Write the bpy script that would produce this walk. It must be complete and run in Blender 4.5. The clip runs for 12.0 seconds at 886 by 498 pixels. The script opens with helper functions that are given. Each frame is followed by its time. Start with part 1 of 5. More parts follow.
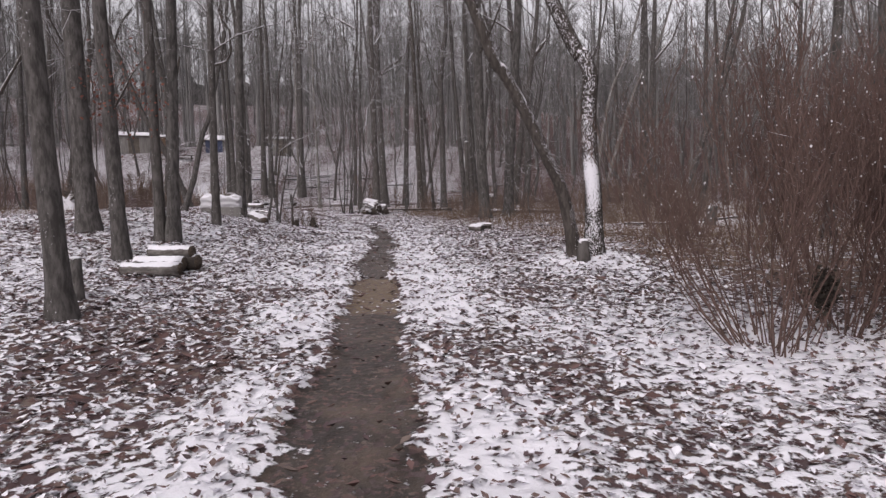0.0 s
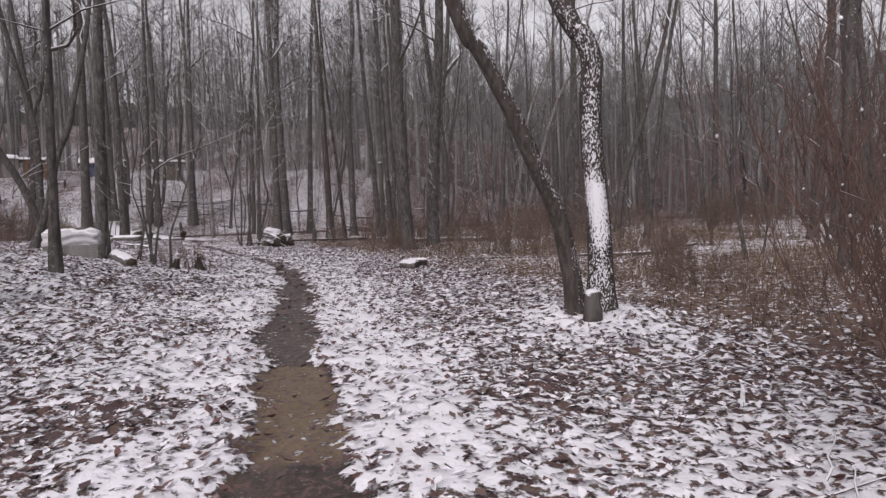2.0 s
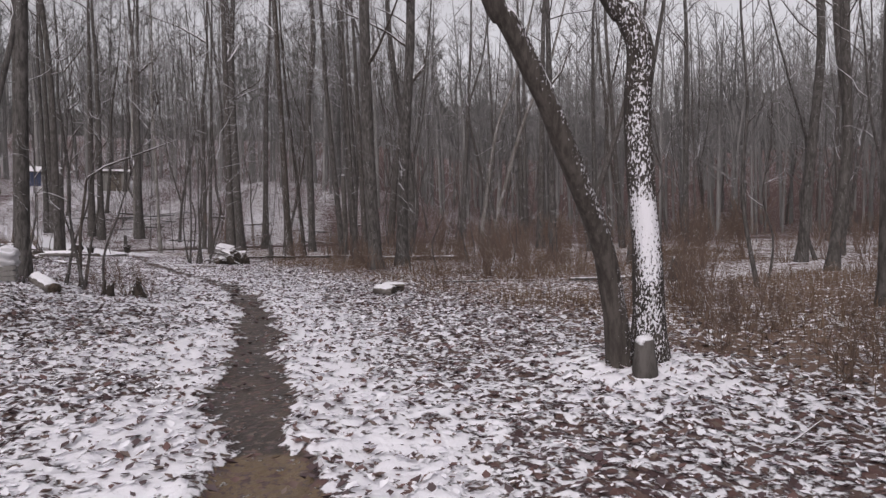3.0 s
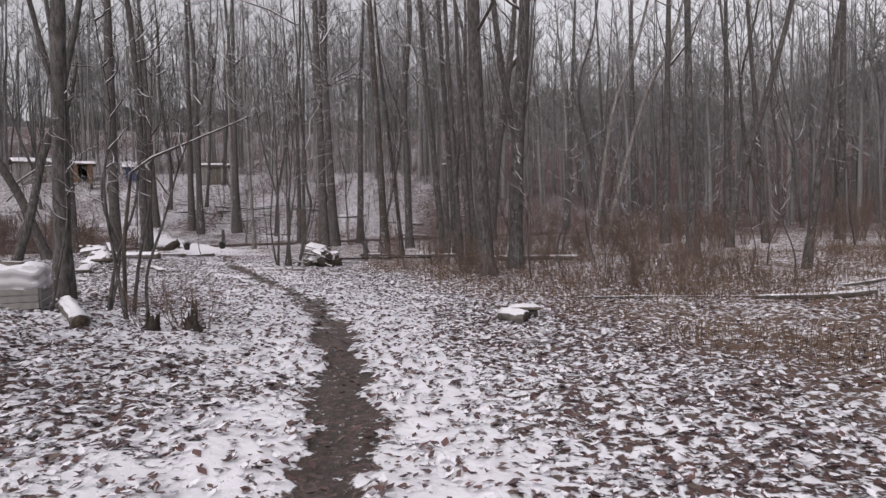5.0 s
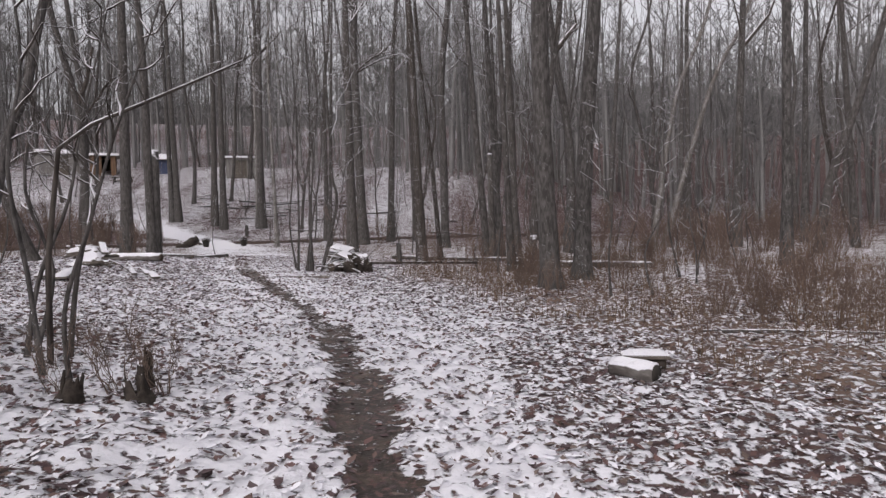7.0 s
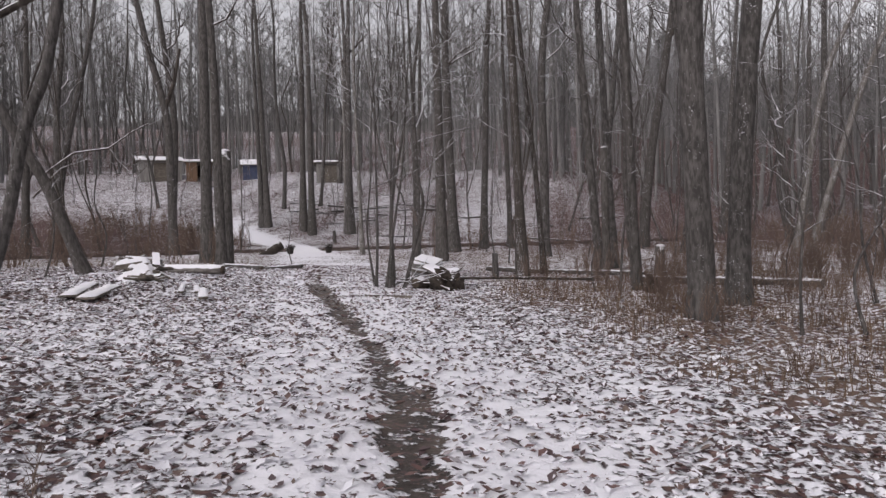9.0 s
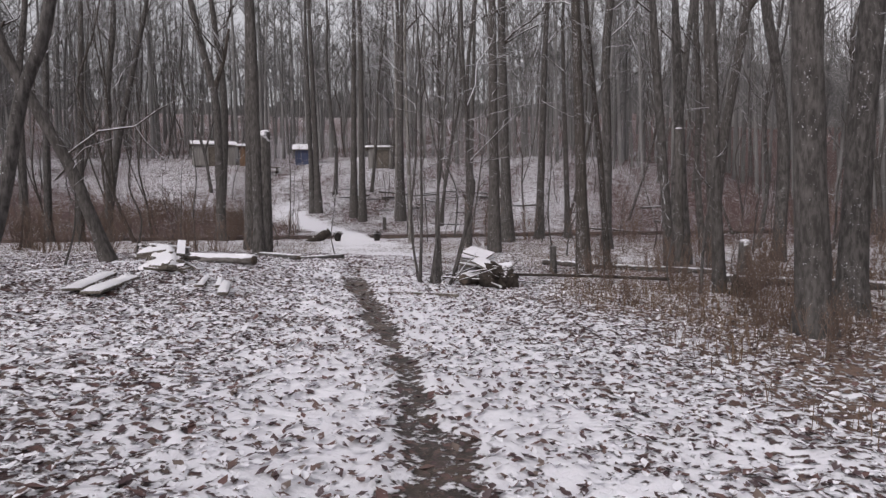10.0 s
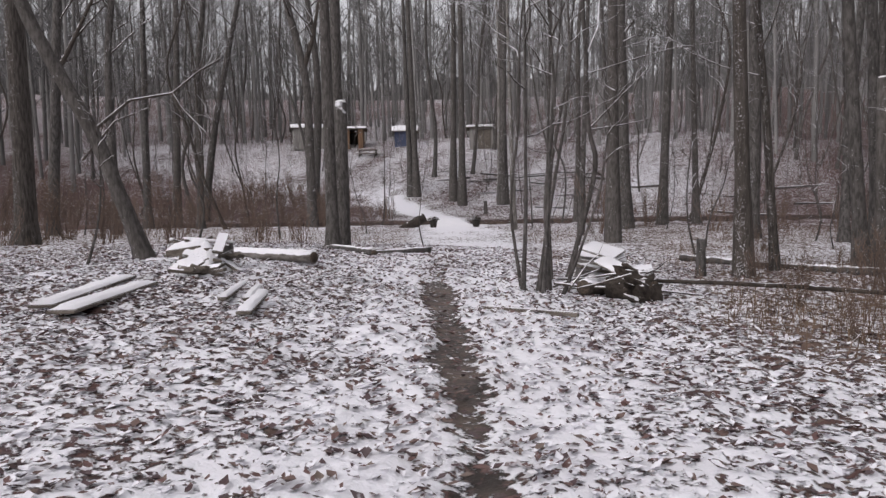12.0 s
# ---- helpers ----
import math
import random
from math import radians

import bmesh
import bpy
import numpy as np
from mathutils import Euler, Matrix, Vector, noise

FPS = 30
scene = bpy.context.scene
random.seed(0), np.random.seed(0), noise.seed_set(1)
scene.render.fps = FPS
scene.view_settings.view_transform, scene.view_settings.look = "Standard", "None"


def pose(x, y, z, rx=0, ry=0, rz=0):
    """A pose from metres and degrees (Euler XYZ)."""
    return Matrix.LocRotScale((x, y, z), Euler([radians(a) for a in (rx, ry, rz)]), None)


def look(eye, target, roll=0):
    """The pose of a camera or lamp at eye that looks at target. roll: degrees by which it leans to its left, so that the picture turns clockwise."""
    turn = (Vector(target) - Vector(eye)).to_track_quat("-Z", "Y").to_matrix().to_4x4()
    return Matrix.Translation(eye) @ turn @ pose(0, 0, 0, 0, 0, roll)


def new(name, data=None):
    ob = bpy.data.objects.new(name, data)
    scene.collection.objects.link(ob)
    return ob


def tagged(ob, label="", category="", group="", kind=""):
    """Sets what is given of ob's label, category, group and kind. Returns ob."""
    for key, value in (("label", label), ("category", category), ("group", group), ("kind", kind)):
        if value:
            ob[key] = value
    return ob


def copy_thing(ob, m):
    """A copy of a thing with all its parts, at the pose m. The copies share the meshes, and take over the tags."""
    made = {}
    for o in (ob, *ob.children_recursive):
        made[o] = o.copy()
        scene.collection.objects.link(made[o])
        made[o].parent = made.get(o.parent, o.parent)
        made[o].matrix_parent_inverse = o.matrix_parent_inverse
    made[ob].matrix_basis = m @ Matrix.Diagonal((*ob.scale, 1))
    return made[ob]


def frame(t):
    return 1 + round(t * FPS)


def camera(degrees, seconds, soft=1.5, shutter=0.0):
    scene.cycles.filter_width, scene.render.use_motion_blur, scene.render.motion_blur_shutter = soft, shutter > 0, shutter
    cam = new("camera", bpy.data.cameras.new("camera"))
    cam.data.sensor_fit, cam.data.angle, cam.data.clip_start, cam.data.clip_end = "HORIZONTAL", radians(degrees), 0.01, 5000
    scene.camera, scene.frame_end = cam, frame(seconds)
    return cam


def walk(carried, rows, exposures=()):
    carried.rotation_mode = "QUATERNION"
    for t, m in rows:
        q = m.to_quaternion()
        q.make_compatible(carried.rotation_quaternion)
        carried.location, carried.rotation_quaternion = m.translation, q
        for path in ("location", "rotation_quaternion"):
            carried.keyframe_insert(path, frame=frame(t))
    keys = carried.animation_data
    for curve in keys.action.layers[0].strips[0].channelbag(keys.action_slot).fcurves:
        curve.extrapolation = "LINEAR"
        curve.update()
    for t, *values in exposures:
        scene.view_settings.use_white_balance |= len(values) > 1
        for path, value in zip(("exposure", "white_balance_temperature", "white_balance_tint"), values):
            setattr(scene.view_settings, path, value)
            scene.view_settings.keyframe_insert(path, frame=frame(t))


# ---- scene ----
cam = camera(66.3, 12.0, soft=1.4)
PATH = [
    (0, (0.953, 1.481, 1.339), (0.737, 3.461, 1.168), -1.1),
    (0.5, (0.774, 2.202, 1.358), (0.584, 4.189, 1.23), -1.8),
    (1, (0.58, 2.873, 1.381), (0.417, 4.862, 1.249), -2.0),
    (1.5, (0.416, 3.604, 1.415), (0.313, 5.597, 1.284), -1.8),
    (2, (0.243, 4.315, 1.423), (0.315, 6.311, 1.316), -1.7),
    (2.5, (0.077, 5.036, 1.475), (0.254, 7.026, 1.391), -0.9),
    (2.7, (-0.005, 5.327, 1.481), (0.204, 7.315, 1.416), -1.0),
    (4.3, (-0.36, 7.623, 1.646), (-0.298, 9.62, 1.565), -2.3),
    (4.5, (-0.387, 7.898, 1.663), (-0.391, 9.897, 1.582), -2.0),
    (5, (-0.482, 8.549, 1.691), (-0.549, 10.545, 1.598), -1.6),
    (5.5, (-0.512, 9.208, 1.736), (-0.584, 11.204, 1.636), -1.4),
    (6, (-0.704, 9.844, 1.748), (-0.791, 11.84, 1.651), -1.7),
    (6.5, (-0.846, 10.534, 1.745), (-0.942, 12.529, 1.646), -1.8),
    (6.7, (-0.923, 10.815, 1.747), (-1.039, 12.808, 1.642), -1.5),
    (8.3, (-1.271, 12.871, 1.771), (-1.529, 14.853, 1.694), -1.4),
    (8.5, (-1.32, 13.147, 1.762), (-1.609, 15.124, 1.685), -1.3),
    (9, (-1.504, 13.828, 1.776), (-1.917, 15.783, 1.691), -1.3),
    (9.5, (-1.612, 14.488, 1.792), (-2.09, 16.427, 1.688), -1.0),
    (10, (-1.766, 15.178, 1.794), (-2.331, 17.093, 1.674), -0.6),
    (10.5, (-1.952, 15.862, 1.806), (-2.592, 17.75, 1.648), -0.7),
    (11, (-2.184, 16.566, 1.798), (-2.924, 18.417, 1.634), -0.7),
    (11.3, (-2.312, 16.983, 1.806), (-3.088, 18.818, 1.632), -1.2),
    (11.5, (-2.402, 17.25, 1.81), (-3.203, 19.074, 1.639), -1.2),
    (12, (-2.657, 17.893, 1.791), (-3.507, 19.696, 1.625), -1.1),
]
walk(cam, [(t, look(eye, target, roll)) for t, eye, target, roll in PATH], [(0, 0.1, 6550, 19), (1.8, 0.07, 6550, 19), (2.6, -0.04, 6550, 18), (4.4, 0.08, 6520, 17), (6.5, 0.13, 6500, 16), (9.5, 0.1, 6490, 16), (12, 0.16, 6480, 15)])

# ---- light ----
world = bpy.data.worlds.new("overcast")
scene.world = world
world.use_nodes = True
wn, wl = world.node_tree.nodes, world.node_tree.links
sky = wn.new("ShaderNodeTexSky")
sky.sky_type, sky.sun_disc = "NISHITA", False
sky.sun_elevation, sky.sun_rotation = radians(38), radians(200)
sky.air_density, sky.dust_density = 1.0, 4.0
grey = wn.new("ShaderNodeHueSaturation")
grey.inputs["Saturation"].default_value = 0.12
wl.new(sky.outputs["Color"], grey.inputs["Color"])
wl.new(grey.outputs["Color"], wn["Background"].inputs["Color"])
wn["Background"].inputs["Strength"].default_value = 0.16
sun = new("sun", bpy.data.lights.new("sun", "SUN"))
sun.data.energy, sun.data.angle, sun.data.color = 0.6, radians(40), (1.0, 0.97, 0.94)
sun.matrix_world = pose(0, 0, 60, 52, 0, 200)


# ---- node helpers ----
def material(name):
    m = bpy.data.materials.new(name)
    m.use_nodes = True
    return m, m.node_tree.nodes, m.node_tree.links, m.node_tree.nodes["Principled BSDF"]


def noise_node(n, l, scale, detail=3.0, stretch=None, rough=0.55):
    tex = n.new("ShaderNodeTexNoise")
    tex.inputs["Scale"].default_value, tex.inputs["Detail"].default_value = scale, detail
    tex.inputs["Roughness"].default_value = rough
    geo = n.new("ShaderNodeNewGeometry")
    source = geo.outputs["Position"]
    if stretch:
        mapping = n.new("ShaderNodeMapping")
        mapping.inputs["Scale"].default_value = stretch
        l.new(source, mapping.inputs["Vector"])
        source = mapping.outputs["Vector"]
    l.new(source, tex.inputs["Vector"])
    return tex.outputs["Fac"]


def calc(n, l, op, a, b=0.0, c=None):
    node = n.new("ShaderNodeMath")
    node.operation = op
    for i, v in enumerate((a, b) if c is None else (a, b, c)):
        if isinstance(v, (int, float)):
            node.inputs[i].default_value = v
        else:
            l.new(v, node.inputs[i])
    return node.outputs[0]


def step_up(n, l, value, low, high):
    node = n.new("ShaderNodeMapRange")
    node.interpolation_type = "SMOOTHSTEP"
    for key, v in (("Value", value), ("From Min", low), ("From Max", high)):
        if isinstance(v, (int, float)):
            node.inputs[key].default_value = v
        else:
            l.new(v, node.inputs[key])
    return node.outputs["Result"]


def blend(n, l, fac, a, b):
    node = n.new("ShaderNodeMix")
    node.data_type = "RGBA"
    for i, v in ((0, fac), (6, a), (7, b)):
        if isinstance(v, tuple):
            node.inputs[i].default_value = (*v, 1)
        elif isinstance(v, (int, float)):
            node.inputs[i].default_value = v
        else:
            l.new(v, node.inputs[i])
    return node.outputs[2]


def relief(n, l, bsdf, height, distance, strength=1.0):
    bump = n.new("ShaderNodeBump")
    bump.inputs["Distance"].default_value, bump.inputs["Strength"].default_value = distance, strength
    l.new(height, bump.inputs["Height"])
    l.new(bump.outputs["Normal"], bsdf.inputs["Normal"])


SNOW = (0.80, 0.79, 0.83)


def wood_material(name, dark, light, grain, snow_top, fleck=0.0, stretch=(1, 1, 0.16), windward=(-0.25, -0.95, 0.1), plaster=None):
    """Bark or wood with snow lying on what faces up, and driven snow flecks on the windward side."""
    m, n, l, bsdf = material(name)
    ridge = noise_node(n, l, grain, 4.0, stretch, 0.65)
    stain = noise_node(n, l, 1.3, 2.0)
    colour = blend(n, l, step_up(n, l, ridge, 0.34, 0.68), dark, light)
    tint = n.new("ShaderNodeObjectInfo")
    colour = blend(n, l, calc(n, l, "MULTIPLY", stain, 0.55), colour, tuple(0.62 * v for v in dark))
    colour = blend(n, l, calc(n, l, "MULTIPLY", tint.outputs["Random"], 0.35), colour, tuple(0.5 * (a + b) for a, b in zip(dark, (0.12, 0.10, 0.085))))
    geo = n.new("ShaderNodeNewGeometry")
    parts = n.new("ShaderNodeSeparateXYZ")
    l.new(geo.outputs["Normal"], parts.inputs[0])
    patch = noise_node(n, l, 7.0, 3.0)
    up = calc(n, l, "ADD", parts.outputs["Z"], calc(n, l, "MULTIPLY_ADD", patch, 0.8, -0.4))
    snow = step_up(n, l, up, snow_top, snow_top + 0.12)
    if fleck:
        dot = n.new("ShaderNodeVectorMath")
        dot.operation = "DOT_PRODUCT"
        l.new(geo.outputs["Normal"], dot.inputs[0])
        dot.inputs[1].default_value = windward
        spots = noise_node(n, l, 70.0, 3.0, (1, 1, 0.55))
        bands = noise_node(n, l, 2.2, 2.0)
        level = calc(n, l, "MULTIPLY_ADD", dot.outputs["Value"], 0.20, spots)
        level = calc(n, l, "MULTIPLY_ADD", bands, 0.30, level)
        if plaster:
            place = n.new("ShaderNodeTexCoord")
            above = n.new("ShaderNodeSeparateXYZ")
            l.new(place.outputs["Object"], above.inputs[0])
            belt = calc(n, l, "MULTIPLY", step_up(n, l, above.outputs["Z"], plaster[0], plaster[0] + 0.3), calc(n, l, "SUBTRACT", 1.0, step_up(n, l, above.outputs["Z"], plaster[1], plaster[1] + 0.25)))
            level = calc(n, l, "MULTIPLY_ADD", calc(n, l, "MULTIPLY", belt, calc(n, l, "ADD", dot.outputs["Value"], 0.1)), 0.17, level)
        snow = calc(n, l, "MAXIMUM", snow, step_up(n, l, level, 0.92 - fleck, 0.97 - fleck))
    l.new(blend(n, l, snow, colour, SNOW), bsdf.inputs["Base Color"])
    bsdf.inputs["Roughness"].default_value = 0.9
    bsdf.inputs["Specular IOR Level"].default_value = 0.25
    relief(n, l, bsdf, calc(n, l, "MULTIPLY_ADD", snow, 0.5, ridge), 0.02, 0.9)
    return m


BARK = wood_material("bark", (0.050, 0.046, 0.044), (0.165, 0.153, 0.145), 20.0, 0.66, -0.095, (1, 1, 0.3))
BARK_FLECKED = wood_material("bark_flecked", (0.045, 0.039, 0.035), (0.145, 0.128, 0.116), 26.0, 0.6, -0.035)
BARK_DRIVEN = wood_material("bark_snow_driven", (0.035, 0.030, 0.027), (0.12, 0.105, 0.095), 26.0, 0.55, 0.07, plaster=(0.5, 1.1))
BARK_LEANING = wood_material("bark_leaning", (0.035, 0.030, 0.027), (0.12, 0.105, 0.095), 26.0, 0.42, 0.015, windward=(0.75, -0.45, 0.5))
BARK_PALE = wood_material("bark_pale", (0.12, 0.11, 0.10), (0.34, 0.32, 0.30), 14.0, 0.45, -0.02)
LIMB = wood_material("limb_bark", (0.04, 0.033, 0.029), (0.13, 0.113, 0.10), 22.0, 0.32)
BOUGH = wood_material("bough_bark", (0.05, 0.042, 0.037), (0.14, 0.12, 0.105), 22.0, 0.30)
TWIG = wood_material("twig_bark", (0.055, 0.049, 0.045), (0.15, 0.132, 0.12), 30.0, 0.5)
SHRUB = wood_material("shrub_bark", (0.105, 0.066, 0.056), (0.27, 0.172, 0.145), 30.0, 0.80)
CUT = wood_material("cut_wood", (0.055, 0.042, 0.033), (0.17, 0.13, 0.10), 40.0, 1.4, 0.0, (1, 1, 1))
# Paler and greyer than the near bark: snowfall haze put into the colour.
FAR_HAZED = wood_material("distant_wood_hazed", (0.125, 0.122, 0.121), (0.34, 0.33, 0.325), 0.8, 0.95, 0.0, (1, 1, 0.12))
LOG_BARE = wood_material("rotten_wood", (0.022, 0.018, 0.015), (0.085, 0.068, 0.056), 18.0, 0.92, 0.0, (0.6, 0.6, 0.6))
LOG_PALE = wood_material("pale_log_bark", (0.10, 0.088, 0.08), (0.27, 0.25, 0.235), 18.0, 0.30, 0.0, (0.4, 0.4, 1))
LOG_ROTTEN = wood_material("rotten_wood_snowy", (0.026, 0.021, 0.018), (0.095, 0.076, 0.063), 18.0, 0.72, 0.0, (0.6, 0.6, 0.6))
LOG = wood_material("log_bark", (0.035, 0.029, 0.025), (0.12, 0.10, 0.085), 18.0, 0.62, 0.0, (0.4, 0.4, 1))
BOARD = wood_material("weathered_board", (0.10, 0.085, 0.07), (0.24, 0.21, 0.18), 20.0, 0.4, 0.0, (0.3, 0.3, 1))
GREYWOOD = wood_material("grey_siding", (0.20, 0.19, 0.18), (0.38, 0.36, 0.34), 9.0, 0.7, 0.0, (1, 1, 0.1))
TAN = wood_material("tan_siding", (0.13, 0.080, 0.052), (0.25, 0.155, 0.098), 9.0, 0.7, 0.0, (1, 1, 0.1))
BLUE = wood_material("blue_panel", (0.05, 0.065, 0.125), (0.085, 0.105, 0.18), 5.0, 0.7, 0.0, (1, 1, 0.3))
# Colour of dark parts, and of the sheet painted as a porch's inner shade.
DARK = wood_material("dark_parts_and_shade", (0.02, 0.018, 0.016), (0.05, 0.045, 0.04), 9.0, 1.4)
BRUSH = wood_material("brush_bark", (0.13, 0.092, 0.074), (0.30, 0.215, 0.170), 30.0, 0.75)
STRAW = wood_material("dry_grass", (0.125, 0.085, 0.058), (0.29, 0.20, 0.135), 30.0, 0.85)


def snow_material():
    m, n, l, bsdf = material("snow")
    fine, broad = noise_node(n, l, 40.0, 3.0), noise_node(n, l, 3.0, 3.0)
    l.new(blend(n, l, broad, (0.74, 0.73, 0.77), (0.86, 0.85, 0.88)), bsdf.inputs["Base Color"])
    bsdf.inputs["Roughness"].default_value = 0.75
    relief(n, l, bsdf, calc(n, l, "MULTIPLY_ADD", broad, 2.0, fine), 0.015)
    return m


SNOWPACK = snow_material()
TARP = wood_material("white_tarp", (0.62, 0.61, 0.63), (0.74, 0.73, 0.75), 3.0, 0.7, 0.0, (0.6, 0.6, 2.0))


def leaf_colours(n, l, key):
    ramp = n.new("ShaderNodeValToRGB")
    ramp.color_ramp.interpolation = "CONSTANT"
    stops = ((0.0, (0.076, 0.045, 0.048)), (0.3, (0.134, 0.073, 0.066)), (0.55, (0.095, 0.066, 0.069)), (0.72, (0.134, 0.085, 0.073)), (0.9, (0.158, 0.118, 0.100)))
    while len(ramp.color_ramp.elements) < len(stops):
        ramp.color_ramp.elements.new(0.5)
    for e, (at, c) in zip(ramp.color_ramp.elements, stops):
        e.position, e.color = at, (*c, 1)
    l.new(key, ramp.inputs[0])
    return ramp.outputs["Color"]


def ground_material():
    """Leaf litter under thin broken snow; mud on the trodden path, straw-brown litter on the brushy side."""
    m, n, l, bsdf = material("snowy_leaf_litter")
    mask = {}
    for key in ("mud", "cover", "straw", "sand"):
        mask[key] = n.new("ShaderNodeAttribute")
        mask[key].attribute_name = key
    cell = n.new("ShaderNodeTexVoronoi")
    cell.inputs["Scale"].default_value = 17.0
    geo = n.new("ShaderNodeNewGeometry")
    l.new(geo.outputs["Position"], cell.inputs["Vector"])
    sep = n.new("ShaderNodeSeparateColor")
    l.new(cell.outputs["Color"], sep.inputs[0])
    litter = leaf_colours(n, l, sep.outputs[0])
    tone = noise_node(n, l, 1.1, 3.0)
    litter = blend(n, l, calc(n, l, "MULTIPLY", tone, 0.5), litter, (0.07, 0.05, 0.042))
    straw = blend(n, l, noise_node(n, l, 24.0, 3.0), (0.088, 0.060, 0.048), (0.215, 0.145, 0.112))
    litter = blend(n, l, mask["straw"].outputs["Fac"], litter, straw)
    soil = blend(n, l, step_up(n, l, noise_node(n, l, 3.0, 5.0), 0.42, 0.74), (0.034, 0.026, 0.022), (0.100, 0.072, 0.054))
    sandy = blend(n, l, noise_node(n, l, 14.0, 4.0), (0.105, 0.073, 0.043), (0.19, 0.134, 0.080))
    soil = blend(n, l, step_up(n, l, calc(n, l, "MULTIPLY_ADD", noise_node(n, l, 6.0, 3.0), 0.6, calc(n, l, "ADD", mask["sand"].outputs["Fac"], -0.3)), 0.30, 0.55), soil, sandy)
    soil = blend(n, l, step_up(n, l, noise_node(n, l, 22.0, 3.0), 0.50, 0.60), soil, litter)
    litter = blend(n, l, step_up(n, l, calc(n, l, "MULTIPLY_ADD", noise_node(n, l, 9.0, 3.0), 0.7, calc(n, l, "ADD", mask["mud"].outputs["Fac"], -0.35)), 0.42, 0.56), litter, soil)
    small, broad = noise_node(n, l, 13.5, 3.0, None, 0.56), noise_node(n, l, 2.6, 2.0)
    value = calc(n, l, "MULTIPLY_ADD", broad, 0.22, calc(n, l, "MULTIPLY", small, 0.88))
    value = calc(n, l, "MULTIPLY_ADD", noise_node(n, l, 38.0, 2.0), 0.20, calc(n, l, "ADD", value, -0.10))
    edge = calc(n, l, "MULTIPLY_ADD", mask["cover"].outputs["Fac"], -0.5, 0.80)
    snow = step_up(n, l, value, calc(n, l, "ADD", edge, -0.045), calc(n, l, "ADD", edge, 0.05))
    l.new(blend(n, l, snow, litter, SNOW), bsdf.inputs["Base Color"])
    wet = calc(n, l, "MULTIPLY_ADD", mask["mud"].outputs["Fac"], -0.3, 0.9)
    l.new(wet, bsdf.inputs["Roughness"])
    bsdf.inputs["Specular IOR Level"].default_value = 0.25
    lumps = calc(n, l, "MULTIPLY_ADD", sep.outputs[1], 0.4, calc(n, l, "MULTIPLY", small, 0.6))
    relief(n, l, bsdf, calc(n, l, "ADD", snow, lumps), 0.042, 0.85)
    return m


def leaf_material():
    m, n, l, bsdf = material("fallen_leaf")
    geo = n.new("ShaderNodeNewGeometry")
    key = geo.outputs["Random Per Island"]
    colour = leaf_colours(n, l, key)
    parts = n.new("ShaderNodeSeparateXYZ")
    l.new(geo.outputs["Normal"], parts.inputs[0])
    flat = calc(n, l, "ABSOLUTE", parts.outputs["Z"])
    drift = calc(n, l, "MULTIPLY_ADD", noise_node(n, l, 12.0, 2.0), 1.0, calc(n, l, "MULTIPLY", flat, 0.5))
    trodden = n.new("ShaderNodeAttribute")
    trodden.attribute_name = "mud"
    snow = calc(n, l, "MULTIPLY", step_up(n, l, drift, 0.94, 1.0), calc(n, l, "SUBTRACT", 1.0, trodden.outputs["Fac"]))
    l.new(blend(n, l, snow, colour, SNOW), bsdf.inputs["Base Color"])
    bsdf.inputs["Roughness"].default_value = 0.75
    return m


GROUND, LEAF = ground_material(), leaf_material()
RUST_LEAF, _n, _l, _b = material("rust_leaf")
_l.new(blend(_n, _l, noise_node(_n, _l, 9.0), (0.10, 0.03, 0.02), (0.26, 0.09, 0.06)), _b.inputs["Base Color"])
_b.inputs["Roughness"].default_value = 0.8


# ---- mesh helpers ----
class Geo:
    """Collects vertices and faces of one mesh."""

    def __init__(self):
        self.v, self.f = [], []

    def tube(self, pts, rads, sides, cap=True, lumps=0.0, rng=None):
        pts = [Vector(p) for p in pts]
        start = len(self.v)
        side = None
        for i, (p, r) in enumerate(zip(pts, rads)):
            ahead = (pts[min(i + 1, len(pts) - 1)] - pts[max(i - 1, 0)]).normalized()
            if side is None:
                side = ahead.orthogonal().normalized()
            else:
                side = (side - ahead * side.dot(ahead)).normalized()
            other = ahead.cross(side)
            for k in range(sides):
                a = 2 * math.pi * k / sides
                q = r * (1 + (rng.uniform(-lumps, lumps) if lumps else 0))
                self.v.append(p + side * (q * math.cos(a)) + other * (q * math.sin(a)))
        for i in range(len(pts) - 1):
            for k in range(sides):
                a, b = start + i * sides + k, start + i * sides + (k + 1) % sides
                self.f.append((a, b, b + sides, a + sides))
        if cap:
            self.f.append(tuple(range(start + sides - 1, start - 1, -1)))
            end = start + (len(pts) - 1) * sides
            self.f.append(tuple(range(end, end + sides)))

    def box(self, size, m=Matrix(), bevel=0.0):
        bm = bmesh.new()
        bmesh.ops.create_cube(bm, size=1, matrix=m @ Matrix.Diagonal((*size, 1)))
        if bevel:
            bmesh.ops.bevel(bm, geom=bm.edges[:], offset=bevel, segments=2, affect="EDGES")
        self.add(bm)

    def add(self, bm):
        start = len(self.v)
        bm.verts.index_update()
        self.v += [v.co.copy() for v in bm.verts]
        self.f += [tuple(start + v.index for v in f.verts) for f in bm.faces]
        bm.free()

    def mesh(self, name, mat, smooth=True):
        me = bpy.data.meshes.new(name)
        me.from_pydata(self.v, [], self.f)
        me.materials.append(mat)
        if smooth:
            me.polygons.foreach_set("use_smooth", [True] * len(me.polygons))
        me.update()
        return me


def part(name, geo, mat, parent=None, label="", smooth=True):
    ob = new(name, geo.mesh(name, mat, smooth))
    if parent:
        ob.parent = parent
    if label:
        ob["label"] = label
    return ob


